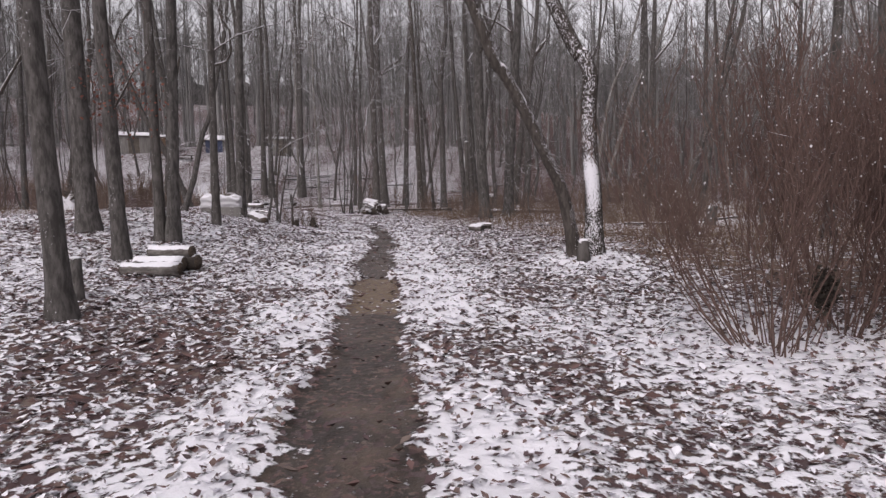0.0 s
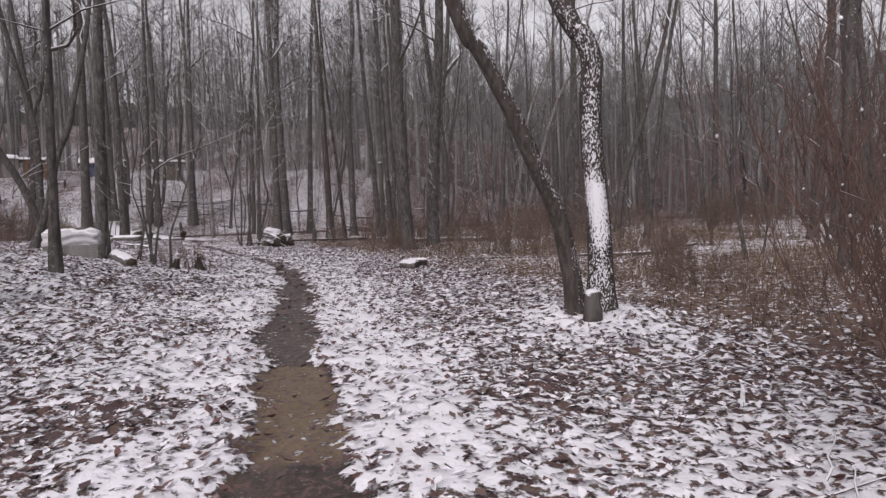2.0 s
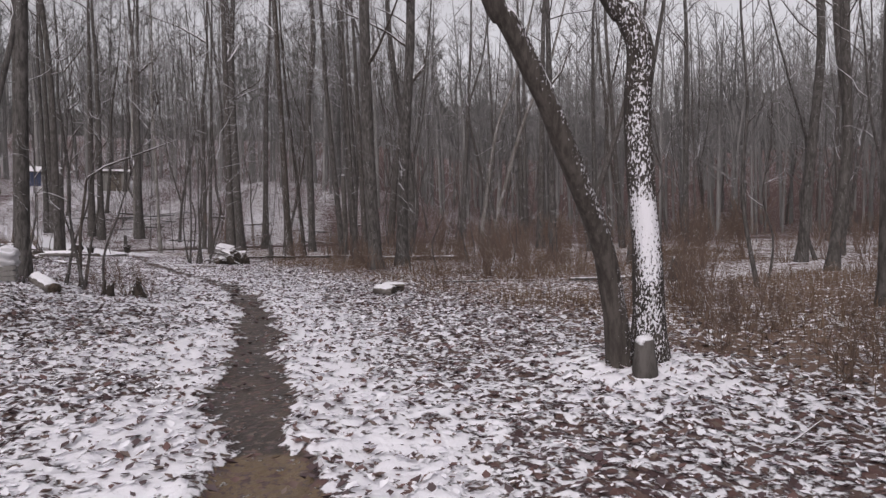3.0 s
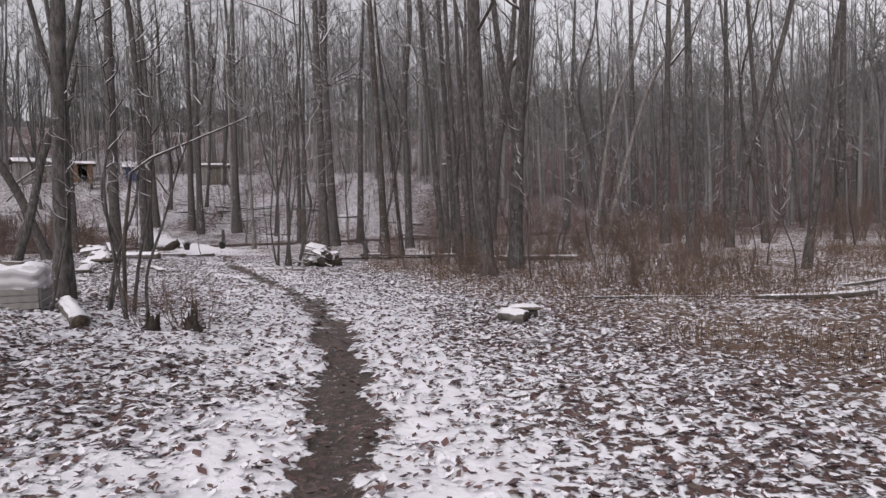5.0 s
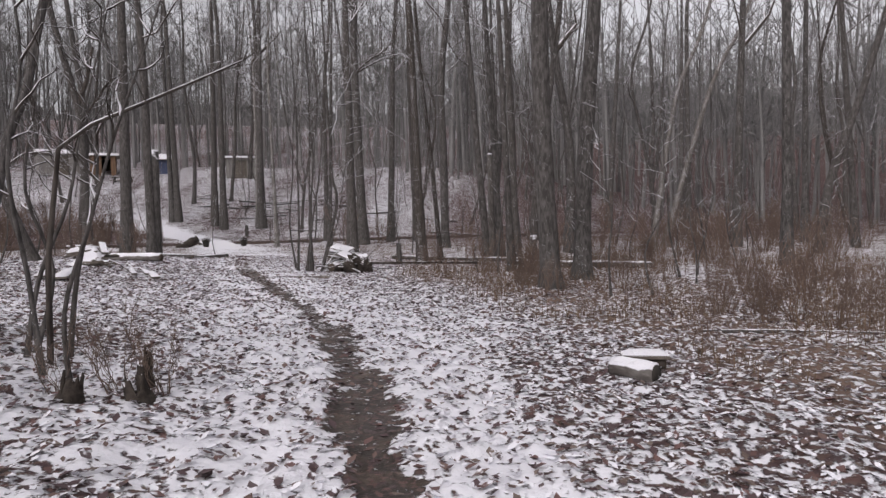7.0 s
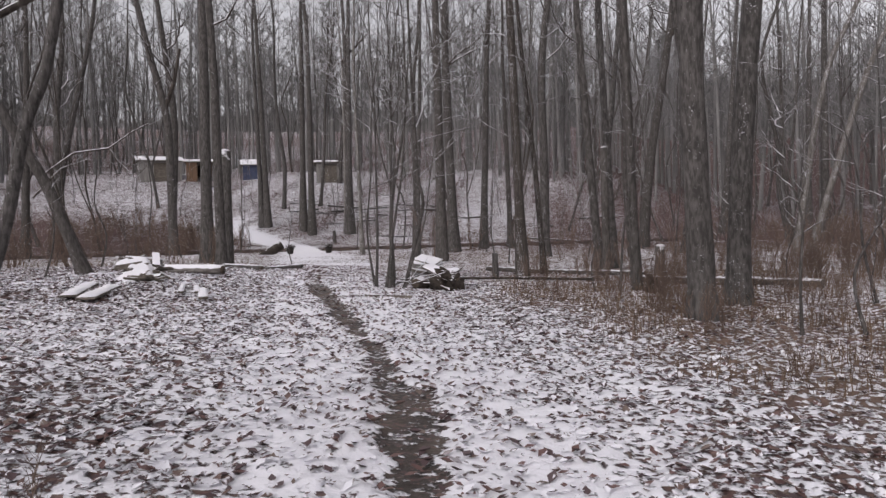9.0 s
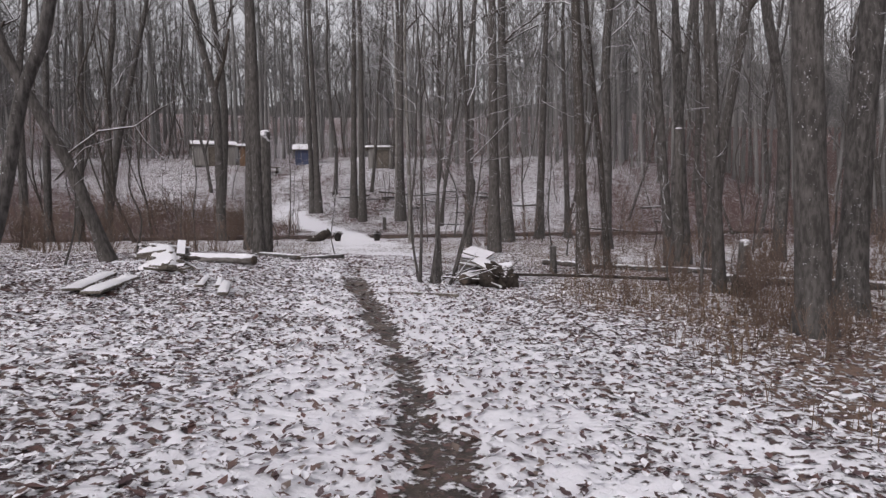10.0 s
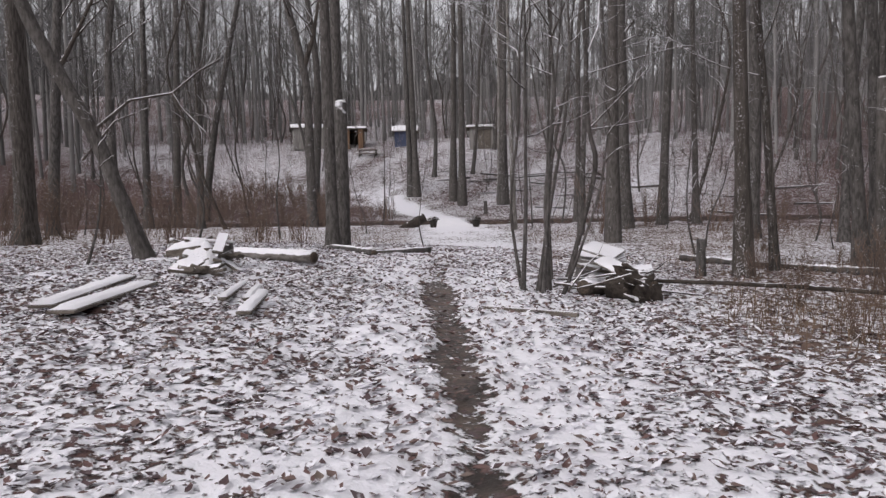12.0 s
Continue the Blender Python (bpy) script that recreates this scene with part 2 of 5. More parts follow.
def thing(name, m, label, category, group="", kind=""):
    ob = new(name)
    ob.matrix_world = m
    ob.empty_display_size = 0.2
    return tagged(ob, label, category, group, kind)


# ---- ground shape ----
def ramp(a, b, v):
    u = np.clip((v - a) / (b - a), 0, 1)
    return u * u * (3 - 2 * u)


def beyond_creek(x, y):
    return (y - 46.6 - (x + 16.6) * 0.36) * 0.94


def land(x, y):
    """Height of the ground: a gentle rise along the walk, a ditch, then a hill with the cabins on it."""
    x, y = np.asarray(x, float), np.asarray(y, float)
    s = beyond_creek(x, y)
    near = 0.43 * ramp(1, 14, y)
    left = (0.42 * ramp(3.5, 11, -x) + 0.02 * np.clip(-x, 0, 3)) * (1 - ramp(25, 36, y))
    right = -0.10 * ramp(0, 2.5, x) * (1 - ramp(9, 13, y))
    bank = 0.45 * np.exp(-((x + 6) ** 2 / 7 + (y - 13.5) ** 2 / 20))
    bank = bank + 0.16 * np.exp(-((x - 2.0) ** 2 + (y - 10.8) ** 2) / 0.6)
    ditch = -0.85 * ramp(-3.0, -0.6, s) * (1 - ramp(0.8, 1.5, s))
    hill = 6.1 * ramp(3, 29, s) * (1 - 0.75 * ramp(-8, 24, x)) + 0.02 * np.maximum(s - 40, 0) + 14 * ramp(55, 150, np.hypot(x + 5, y - 25))
    return near + left + right + bank + ditch + hill


def land_z(x, y):
    return float(land(x, y))


def lumpy(x, y, scale, seed):
    """Smooth value noise, 0 to 1, for arrays."""
    table = np.random.RandomState(seed).rand(256, 256)
    u, v = (x * 0.83 + y * 0.56) * scale, (y * 0.83 - x * 0.56) * scale
    i, j = np.floor(u).astype(int), np.floor(v).astype(int)
    a, b = ramp(0, 1, u - i), ramp(0, 1, v - j)
    i0, i1, j0, j1 = i % 256, (i + 1) % 256, j % 256, (j + 1) % 256
    return (table[i0, j0] * (1 - a) + table[i1, j0] * a) * (1 - b) + (table[i0, j1] * (1 - a) + table[i1, j1] * a) * b


TRAIL = [(1.1, -6.0), (0.85, 1.0), (0.23, 4.18), (-0.22, 6.71), (-0.66, 9.01), (-1.11, 11.2), (-1.27, 12.65), (-1.55, 14.2), (-1.96, 16.0), (-2.75, 18.31), (-3.63, 20.35), (-4.33, 21.74), (-5.32, 23.65), (-6.4, 25.67), (-7.77, 28.91), (-9.4, 34.1), (-11.98, 38.71), (-13.21, 41.45), (-15.93, 47.34), (-18.03, 50.25), (-21.91, 53.29), (-25.16, 55.41), (-27.85, 58.67), (-30.2, 63.42), (-30.26, 65.72)]
TRAIL_LEN = np.concatenate([[0], np.cumsum(np.hypot(*np.diff(np.array(TRAIL), axis=0).T))])
BRIDGE_AT = (-16.7, 46.7)


def trail_distance(x, y):
    """Distance to the trail's middle line and how far along it (metres)."""
    best, along = np.full(np.shape(x), 1e9), np.zeros(np.shape(x))
    for i in range(len(TRAIL) - 1):
        (ax, ay), (bx, by) = TRAIL[i], TRAIL[i + 1]
        dx, dy = bx - ax, by - ay
        t = np.clip(((x - ax) * dx + (y - ay) * dy) / (dx * dx + dy * dy), 0, 1)
        d = np.hypot(x - ax - t * dx, y - ay - t * dy)
        near = d < best
        best, along = np.where(near, d, best), np.where(near, TRAIL_LEN[i] + t * math.hypot(dx, dy), along)
    return best, along


def trail_masks(x, y):
    """mud, cover (of snow) and straw for places on the ground."""
    d, s = trail_distance(x, y)
    wob = lumpy(x, y, 1.3, 3) - 0.5
    fine = lumpy(x, y, 4.0, 4) - 0.5
    half = 0.32 - 0.15 * ramp(9, 21, s) + 0.16 * wob + 0.16 * fine
    mud = (1 - ramp(-0.06, 0.09, d - half)) * (1 - 0.5 * ramp(33, 35, s)) * (1 - ramp(36, 41, s))
    broad, mid = lumpy(x, y, 0.35, 5), lumpy(x, y, 0.9, 6)
    cover = 0.55 + 0.08 * ramp(14, 20, y) - 0.08 * ramp(0.3, 1.5, x) * (1 - ramp(15, 19, y)) * ramp(7, 9, y) + 0.14 * (broad - 0.5) + 0.17 * (mid - 0.5)
    cover = cover - 0.10 * ramp(0.3, 1.2, -x) * (1 - ramp(6, 10, y)) - 0.07 * ramp(3.5, 5.5, -x) * ramp(15, 17, y) * (1 - ramp(23, 26, y))
    band = np.exp(-(((d - half - 0.42) / 0.42) ** 2)) * (1 - ramp(36, 42, s))
    cover = cover + 0.27 * band * ramp(0.25, 0.6, mid + 0.2)
    brushy = ramp(-0.3, 1.7, x - 2.8 + 0.27 * (y - 8) + 0.7 * ramp(14, 18, y) + 0.6 * ramp(18, 22, y) + 0.6 * ramp(21, 25, y) + 1.3 * (broad - 0.5)) * ramp(7, 11, y) * (1 - ramp(36, 48, y))
    brushy = np.maximum(brushy, 0.8 * ramp(24, 30, y + 0.25 * x) * (1 - ramp(37, 44, y)) * (0.4 + broad))
    brushy = np.maximum(brushy, 0.7 * ramp(10.5, 14, -x) * ramp(12, 20, y) * (1 - ramp(36, 46, y)))
    brushy = brushy * ramp(0.8, 1.9, d)
    cover = cover - (0.13 + 0.04 * ramp(15, 17, y) * (1 - ramp(26, 32, y))) * np.clip(brushy, 0, 1) - 0.05 * (1 - np.clip(brushy, 0, 1)) * ramp(-1.0, 1.2, x + 0.15 * (y - 18)) * ramp(9, 13, y)
    far = ramp(36, 46, y)
    cover = cover * (1 - far) + far * (0.49 - 0.16 * ramp(-11, 3, x) - 0.22 * ramp(18, 26, -x) * (1 - ramp(50, 56, y)) + 0.25 * (mid - 0.5))
    cover = cover - 0.10 * ramp(50, 80, np.hypot(x + 5, y - 25))
    white = (1 - ramp(0.45, 1.15 + 0.5 * ramp(33, 37, s) * (1 - ramp(52, 56, s)), d + 0.6 * wob)) * ramp(30, 37, s) * (1 - 0.8 * ramp(65, 72, s))
    cover = cover * (1 - white) + white * (0.75 + 0.45 * (mid - 0.5) + 0.24 * ramp(46, 52, s))
    mound = np.exp(-(((x - 3.0) / 1.0) ** 2 + ((y - 6.6) / 1.2) ** 2)) + np.exp(-(((x - 1.9) / 0.6) ** 2 + ((y - 10.5) / 0.6) ** 2))
    cover = cover + 0.32 * mound
    cover = np.where(mud > 0.5, cover - (0.41 - 0.05 * ramp(20, 28, s)) * mud, cover)
    ditch = np.exp(-(((beyond_creek(x, y) - 1.0) / 0.8) ** 2)) * (1 - white)
    cover = cover - 0.6 * ditch * (0.4 + 0.9 * mid)
    mud = np.maximum(mud, 0.9 * ditch)
    return mud, np.clip(cover, 0, 1.1), np.clip(brushy, 0, 1)


def build_ground():
    def axis(lo, hi, cell, far_lo, far_hi):
        mid = np.arange(lo, hi, cell)
        steps = np.cumsum(0.12 * 1.13 ** np.arange(70))
        left, right = lo - steps[steps < lo - far_lo], hi + steps[steps < far_hi - hi]
        return np.concatenate([[far_lo], left[::-1], mid, right, [far_hi]])

    xs, ys = axis(-9.0, 6.0, 0.07, -600, 600), axis(3.0, 27.0, 0.07, -600, 900)
    xs = np.unique(np.concatenate([xs, np.arange(-32, -9, 0.45)]).round(3))
    ys = np.unique(np.concatenate([ys, np.arange(27.5, 56, 0.35)]).round(3))
    x, y = np.meshgrid(xs, ys)
    mud, cover, straw = trail_masks(x, y)
    z = land(x, y)
    bumps = 0.05 * (lumpy(x, y, 2.1, 11) - 0.5) + 0.045 * (lumpy(x, y, 6.0, 12) - 0.5) + 0.03 * (lumpy(x, y, 13.0, 13) - 0.5)
    z = z + bumps * (1 - 0.75 * mud) - 0.035 * mud
    count = len(xs)
    me = bpy.data.meshes.new("ground")
    verts = np.stack([x, y, z], -1).reshape(-1, 3)
    i = (np.arange(len(ys) - 1)[:, None] * count + np.arange(count - 1)[None]).ravel()
    quads = np.stack([i, i + 1, i + count + 1, i + count], -1)
    me.vertices.add(len(verts)), me.loops.add(quads.size), me.polygons.add(len(quads))
    me.vertices.foreach_set("co", verts.ravel())
    me.loops.foreach_set("vertex_index", quads.ravel())
    me.polygons.foreach_set("loop_start", np.arange(len(quads)) * 4)
    me.polygons.foreach_set("use_smooth", np.ones(len(quads), bool))
    sand = mud * np.exp(-((np.abs(y - 8.55) / 0.95) ** 4))
    for key, data in (("mud", mud), ("cover", cover), ("straw", straw), ("sand", sand)):
        me.attributes.new(key, "FLOAT", "POINT").data.foreach_set("value", data.ravel())
    me.update(), me.validate()
    me.materials.append(GROUND)
    tagged(new("ground", me), "woodland floor of brown leaf litter under thin broken snow", "ground", kind="structure")


build_ground()


def build_leaves(count, seed):
    """Curled fallen leaves along the walk."""
    rs = np.random.RandomState(seed)
    x, y = rs.uniform(-14, 8, count), rs.uniform(3.2, 32, count)
    mud, cover, straw = trail_masks(x, y)
    away = trail_distance(x, y)[0]
    keep = (rs.rand(count) > 0.82 * mud) & (rs.rand(count) > 0.5 * straw) & (rs.rand(count) > ramp(4, 10, away))
    x, y, mud = x[keep], y[keep], np.minimum(1, 2.5 * mud[keep])
    k = len(x)
    size, turn = rs.uniform(0.011, 0.036, k), rs.uniform(0, 2 * np.pi, k)
    tilt, curl = rs.uniform(-0.5, 0.5, k), rs.uniform(0.1, 0.7, k)
    z = land(x, y) + 0.05 * (lumpy(x, y, 2.1, 11) - 0.5) + 0.045 * (lumpy(x, y, 6.0, 12) - 0.5) + 0.03 * (lumpy(x, y, 13.0, 13) - 0.5)
    local = np.array([(-1.3, 0, 0.6), (-0.1, 0.8, 1), (-0.1, -0.8, 1), (1.3, 0, 0.9), (0.1, 0, 0)])
    faces = np.array([(0, 4, 1), (0, 2, 4), (1, 4, 3), (4, 2, 3)])
    lx, ly = local[:, 0][None] * size[:, None], local[:, 1][None] * size[:, None]
    lz = local[:, 2][None] * (curl * size)[:, None] + lx * np.sin(tilt)[:, None]
    c, s = np.cos(turn)[:, None], np.sin(turn)[:, None]
    v = np.stack([x[:, None] + c * lx - s * ly, y[:, None] + s * lx + c * ly, z[:, None] + 0.008 + lz], -1).reshape(-1, 3)
    f = (faces[None] + 5 * np.arange(k)[:, None, None]).reshape(-1, 3)
    me = bpy.data.meshes.new("fallen_leaves")
    me.vertices.add(len(v)), me.loops.add(f.size), me.polygons.add(len(f))
    me.vertices.foreach_set("co", v.ravel())
    me.loops.foreach_set("vertex_index", f.ravel())
    me.polygons.foreach_set("loop_start", np.arange(len(f)) * 3)
    me.attributes.new("mud", "FLOAT", "POINT").data.foreach_set("value", np.repeat(mud, 5))
    me.update(), me.validate()
    me.materials.append(LEAF)
    tagged(new("fallen_leaves", me), "curled brown fallen leaves dusted with snow", "leaves", kind="stuff")


build_leaves(150000, 7)


# ---- trees ----
def branch(geo, rng, p, d, length, r, level, sides, kids, droop=0.0, wild=0.48):
    """A crooked branch and its side branches."""
    n = (1, 3, 5)[level]
    pts, rads, d = [Vector(p)], [r], Vector(d).normalized()
    for i in range(n):
        d = (d + Vector((rng.uniform(-wild, wild), rng.uniform(-wild, wild), rng.uniform(-wild, wild) * 0.7 + 0.10 - droop))).normalized()
        pts.append(pts[-1] + d * (length / n))
        rads.append(r * (1 - 0.85 * (i + 1) / n))
    geo[level].tube(pts, rads, sides[level], cap=False)
    if level:
        for k in range(kids[level]):
            f = rng.uniform(0.25, 1.0)
            i = min(int(f * n), n - 1)
            q = pts[i].lerp(pts[i + 1], f * n - i)
            ax = (pts[i + 1] - pts[i]).normalized()
            out = ax.orthogonal().normalized()
            out.rotate(Matrix.Rotation(rng.uniform(0, 6.28), 3, ax))
            branch(geo, rng, q, ax * 0.9 + out * rng.uniform(0.5, 1.0) + Vector((0, 0, 0.15)), length * rng.uniform(0.35, 0.6), max(0.004, r * (1 - 0.8 * f) * 0.55), level - 1, sides, kids, droop, wild)


def grow(pts, r, height, rng, low, limbs, kids, reach, apart=False):
    """Trunk and crown meshes. pts: the trunk's line up to where it is known; it goes on to the full height."""
    line = [Vector(p) for p in pts]
    lean = line[-1] - line[-2]
    lean = Vector((lean.x / max(lean.z, 0.3), lean.y / max(lean.z, 0.3), 1)) if lean.z > 0 else Vector((0, 0, 1))
    while line[-1].z < height:
        lean = Vector((lean.x * 0.75 + rng.uniform(-0.05, 0.05), lean.y * 0.75 + rng.uniform(-0.05, 0.05), 1))
        line.append(line[-1] + lean * (height * 0.13))
    fine = []
    for i in range(len(line) - 1):
        a, b = line[i], line[i + 1]
        before, after = line[max(i - 1, 0)], line[min(i + 2, len(line) - 1)]
        for k in range(4):
            t = k / 4
            fine.append(0.5 * ((2 * a) + (b - before) * t + (2 * before - 5 * a + 4 * b - after) * t * t + (3 * a - before - 3 * b + after) * t ** 3))
    fine.append(line[-1])
    top = line[-1].z
    rads = [r * max(0.1, (1 - 0.85 * max(p.z, 0) / top) + 0.45 * math.exp(-max(p.z, 0) / 0.22)) for p in fine]
    fine.insert(0, fine[0] - Vector((0, 0, 0.25)))
    rads.insert(0, rads[0] * 1.2)
    trunk = Geo()
    trunk.tube(fine, rads, (12 if apart else 8) if r > 0.07 else 6, True, 0.05, rng)
    crown = {2: Geo(), 1: Geo(), 0: Geo()}
    singles = []
    for k in range(limbs):
        if apart:
            crown = {2: Geo(), 1: Geo(), 0: Geo()}
            singles.append(crown)
        h = low + (top * 0.97 - low) * (k + rng.random()) / limbs
        i = next(i for i in range(1, len(fine)) if fine[i].z >= h or i == len(fine) - 1)
        a = rng.uniform(0, 6.28)
        rise = rng.uniform(0.25, 1.0)
        size = reach * (1 - 0.6 * h / top) * rng.uniform(0.6, 1.15)
        branch(crown, rng, fine[i], (math.cos(a), math.sin(a), rise), size, max(0.012, rads[i] * rng.uniform(0.2, 0.42)), 2, (3, 3, 4), (0, kids[0], kids[1]))
    return trunk, singles if apart else crown


def tree_thing(m, trunk, crown, bark, label, category="tree", name="tree", group=""):
    ob = thing(name, m, label, category, group)
    part("trunk", trunk, bark, ob)
    joined = Geo()
    for level in (2, 1, 0):
        start = len(joined.v)
        joined.v += crown[level].v
        joined.f += [tuple(start + i for i in f) for f in crown[level].f]
    split = len(crown[2].f) + len(crown[1].f)
    top = part("crown", joined, LIMB, ob)
    top.data.materials.append(TWIG)
    top.data.polygons.foreach_set("material_index", [0] * split + [1] * (len(joined.f) - split))
    tagged(top, kind="stuff")
    return ob


tree_rng = random.Random(5)
HERO_SPOTS, trees = [], {}


def hero(x, y, r, line, look_of):
    bark = {"dark": BARK, "driven": BARK_DRIVEN, "leaning": BARK_LEANING, "flecked": BARK_FLECKED, "pale": BARK_PALE}[look_of]
    label = {"dark": "bare dark-barked woodland tree standing in thin snow", "driven": "bare tree plastered with wind-driven snow on its bark", "leaning": "bare dark tree leaning over with snow on its upper side",
             "flecked": "bare tree with bark flecked by wind-blown snow",
             "pale": "slender leaning bare tree with pale snowy bark"}[look_of]
    height = min(22, max(9, 70 * r + 6 + tree_rng.uniform(0, 3)))
    low = max(4.6 if r > 0.1 else 3.6, line[-1][2] * 0.75) if r > 0.07 else 2.0
    trunk, limbs = grow([(0, 0, 0), *line], r, height, tree_rng, low, 14, (5, 6), 4.2, True)
    HERO_SPOTS.append((x, y))
    ob = thing("tree", pose(x, y, land_z(x, y)), label, "tree")
    part("trunk", trunk, bark, ob)
    for levels in limbs:
        one = Geo()
        for level in (2, 1, 0):
            start = len(one.v)
            one.v += levels[level].v
            one.f += [tuple(start + i for i in f) for f in levels[level].f]
        part("limb", one, LIMB, ob)
    return ob


def bough(tree, r, line):
    """One long limb of a known tree, with side twigs."""
    g = {2: Geo(), 1: Geo(), 0: Geo()}
    pts = [Vector(p) for p in line]
    g[2].tube(pts, [r * (1 - 0.6 * i / (len(pts) - 1)) for i in range(len(pts))], 7, False)
    for i in range(1, len(pts)):
        d = pts[i] - pts[i - 1]
        for k in range(2):
            side = d.normalized() + Vector((tree_rng.uniform(-0.8, 0.8), tree_rng.uniform(-0.8, 0.8), tree_rng.uniform(-0.2, 0.9)))
            branch(g, tree_rng, pts[i - 1].lerp(pts[i], tree_rng.random()), side, max(0.5, d.length * 0.9), r * 0.4, 1, (3, 3, 5), (0, 3, 0))
    one = Geo()
    for level in (2, 1, 0):
        start = len(one.v)
        one.v += g[level].v
        one.f += [tuple(start + i for i in f) for f in g[level].f]
    part("limb", one, BOUGH, tree, "long limb with snow along its top")


hero(-16.42, 26.89, 0.214, [(0.06, 0.03, 2.70), (0.07, 0.03, 4.94)], 'flecked')
trees['dark12'] = hero(-26.67, 34.62, 0.216, [(0.35, 0.17, 4.54), (0.66, 0.31, 8.59)], 'dark')
trees['lean12'] = hero(-10.78, 24.95, 0.112, [(-0.33, -0.16, 1.07), (-0.58, -0.27, 1.80), (-1.10, -0.52, 2.92), (-1.41, -0.67, 3.71)], 'dark')
hero(-30.32, 46.06, 0.211, [(0.71, 0.33, 5.26), (2.08, 0.98, 11.79)], 'dark')
hero(-29.63, 43.40, 0.207, [(0.46, 0.22, 11.20)], 'dark')
hero(-31.06, 42.87, 0.208, [(0.11, 0.05, 5.76), (0.27, 0.13, 11.30)], 'dark')
hero(-10.27, 29.00, 0.124, [(-0.02, -0.01, 2.61), (-0.03, -0.02, 4.73)], 'dark')
trees['pairC'] = hero(-19.95, 41.63, 0.211, [(-0.02, -0.01, 4.79), (-0.15, -0.07, 6.65), (-0.71, -0.33, 9.42)], 'dark')
hero(-22.15, 55.55, 0.216, [(-0.28, -0.13, 11.89)], 'dark')
hero(-22.51, 55.47, 0.184, [(-0.21, -0.10, 11.91)], 'dark')
hero(-18.62, 54.56, 0.216, [(0.04, 0.02, 11.71)], 'dark')
hero(-16.28, 55.39, 0.212, [(-0.10, -0.05, 11.61)], 'dark')
hero(-10.52, 40.47, 0.087, [(-0.12, -0.06, 5.78), (-0.15, -0.07, 7.86)], 'pale')
hero(-6.93, 41.83, 0.216, [(-0.19, -0.09, 7.70)], 'dark')
hero(-6.02, 44.09, 0.167, [(0.26, 0.12, 8.11)], 'dark')
hero(-2.46, 29.67, 0.070, [(-0.18, -0.09, 2.54), (-0.34, -0.16, 4.15)], 'flecked')
hero(-1.19, 30.59, 0.108, [(-0.32, -0.15, 4.22)], 'dark')
hero(-4.93, 45.42, 0.129, [(-0.22, -0.10, 8.30)], 'dark')
hero(-0.03, 23.04, 0.172, [(-0.10, -0.02, 2.15), (-0.15, -0.04, 3.76)], 'dark')
hero(0.69, 24.54, 0.168, [(0.07, 0.02, 2.26), (0.20, 0.05, 4.13)], 'dark')
hero(-0.36, 30.28, 0.100, [(-0.20, -0.05, 5.93)], 'dark')
trees['Y'] = hero(0.88, 43.85, 0.216, [(0.33, 0.08, 3.69), (1.15, 0.28, 8.91)], 'dark')
hero(9.34, 48.12, 0.180, [(-0.11, -0.03, 10.33)], 'dark')
hero(-0.80, 31.87, 0.111, [(-0.32, -0.08, 6.44)], 'dark')
hero(-2.89, 28.87, 0.118, [(-0.24, -0.01, 7.45)], 'flecked')
hero(-7.44, 44.10, 0.175, [(-0.26, -0.01, 12.38)], 'dark')
hero(-0.62, 26.46, 0.080, [(-0.24, -0.01, 6.66)], 'dark')
hero(4.78, 36.42, 0.108, [(0.79, 0.03, 5.16), (1.71, 0.06, 7.55)], 'pale')
hero(5.19, 36.43, 0.108, [(1.62, 0.06, 5.57), (2.75, 0.10, 7.85)], 'pale')
hero(7.11, 59.97, 0.216, [(0.93, 0.03, 15.49)], 'dark')
hero(12.86, 62.65, 0.216, [(0.08, 0.00, 17.33)], 'dark')
trees['1195'] = hero(7.26, 35.08, 0.153, [(0.23, 0.01, 9.05)], 'dark')
hero(10.43, 37.11, 0.128, [(-0.02, -0.00, 9.58)], 'dark')
hero(8.23, 31.25, 0.130, [(0.27, 0.01, 1.98), (1.17, 0.04, 4.64), (2.06, 0.07, 7.79)], 'dark')
hero(10.39, 33.49, 0.111, [(-0.59, -0.02, 8.47)], 'dark')
hero(13.88, 35.04, 0.152, [(0.15, 0.01, 8.81)], 'dark')
hero(-5.40, 16.64, 0.106, [(0.11, 0.00, 3.39)], 'dark')
hero(-14.99, 36.19, 0.216, [(0.16, 0.01, 10.18)], 'dark')
hero(-22.93, 45.88, 0.216, [(0.46, 0.02, 6.49), (0.06, 0.00, 10.47)], 'dark')
hero(-16.40, 55.24, 0.216, [(0.39, 0.01, 15.54)], 'dark')
hero(-7.67, 38.41, 0.088, [(0.37, 0.01, 10.61)], 'dark')
hero(6.13, 13.43, 0.095, [(0.03, -0.00, 2.00), (0.06, -0.01, 3.81)], 'dark')
hero(6.43, 22.54, 0.078, [(0.57, -0.05, 4.53), (0.94, -0.08, 6.72)], 'dark')
hero(-3.07, 7.04, 0.103, [(-0.05, -0.01, 1.42), (-0.11, -0.01, 2.77)], 'dark')
hero(-5.46, 11.07, 0.150, [(-0.04, -0.00, 1.77), (-0.06, -0.01, 3.40)], 'dark')
trees['T3'] = hero(-4.20, 9.84, 0.100, [(-0.04, -0.00, 1.31), (-0.10, -0.01, 3.31)], 'dark')
hero(-4.36, 11.15, 0.081, [(-0.02, -0.00, 1.89), (-0.03, -0.00, 3.51)], 'dark')
hero(-4.16, 11.14, 0.091, [(0.14, 0.02, 3.53)], 'dark')
trees['A0'] = hero(-4.40, 13.15, 0.065, [(0.08, 0.01, 3.93)], 'dark')
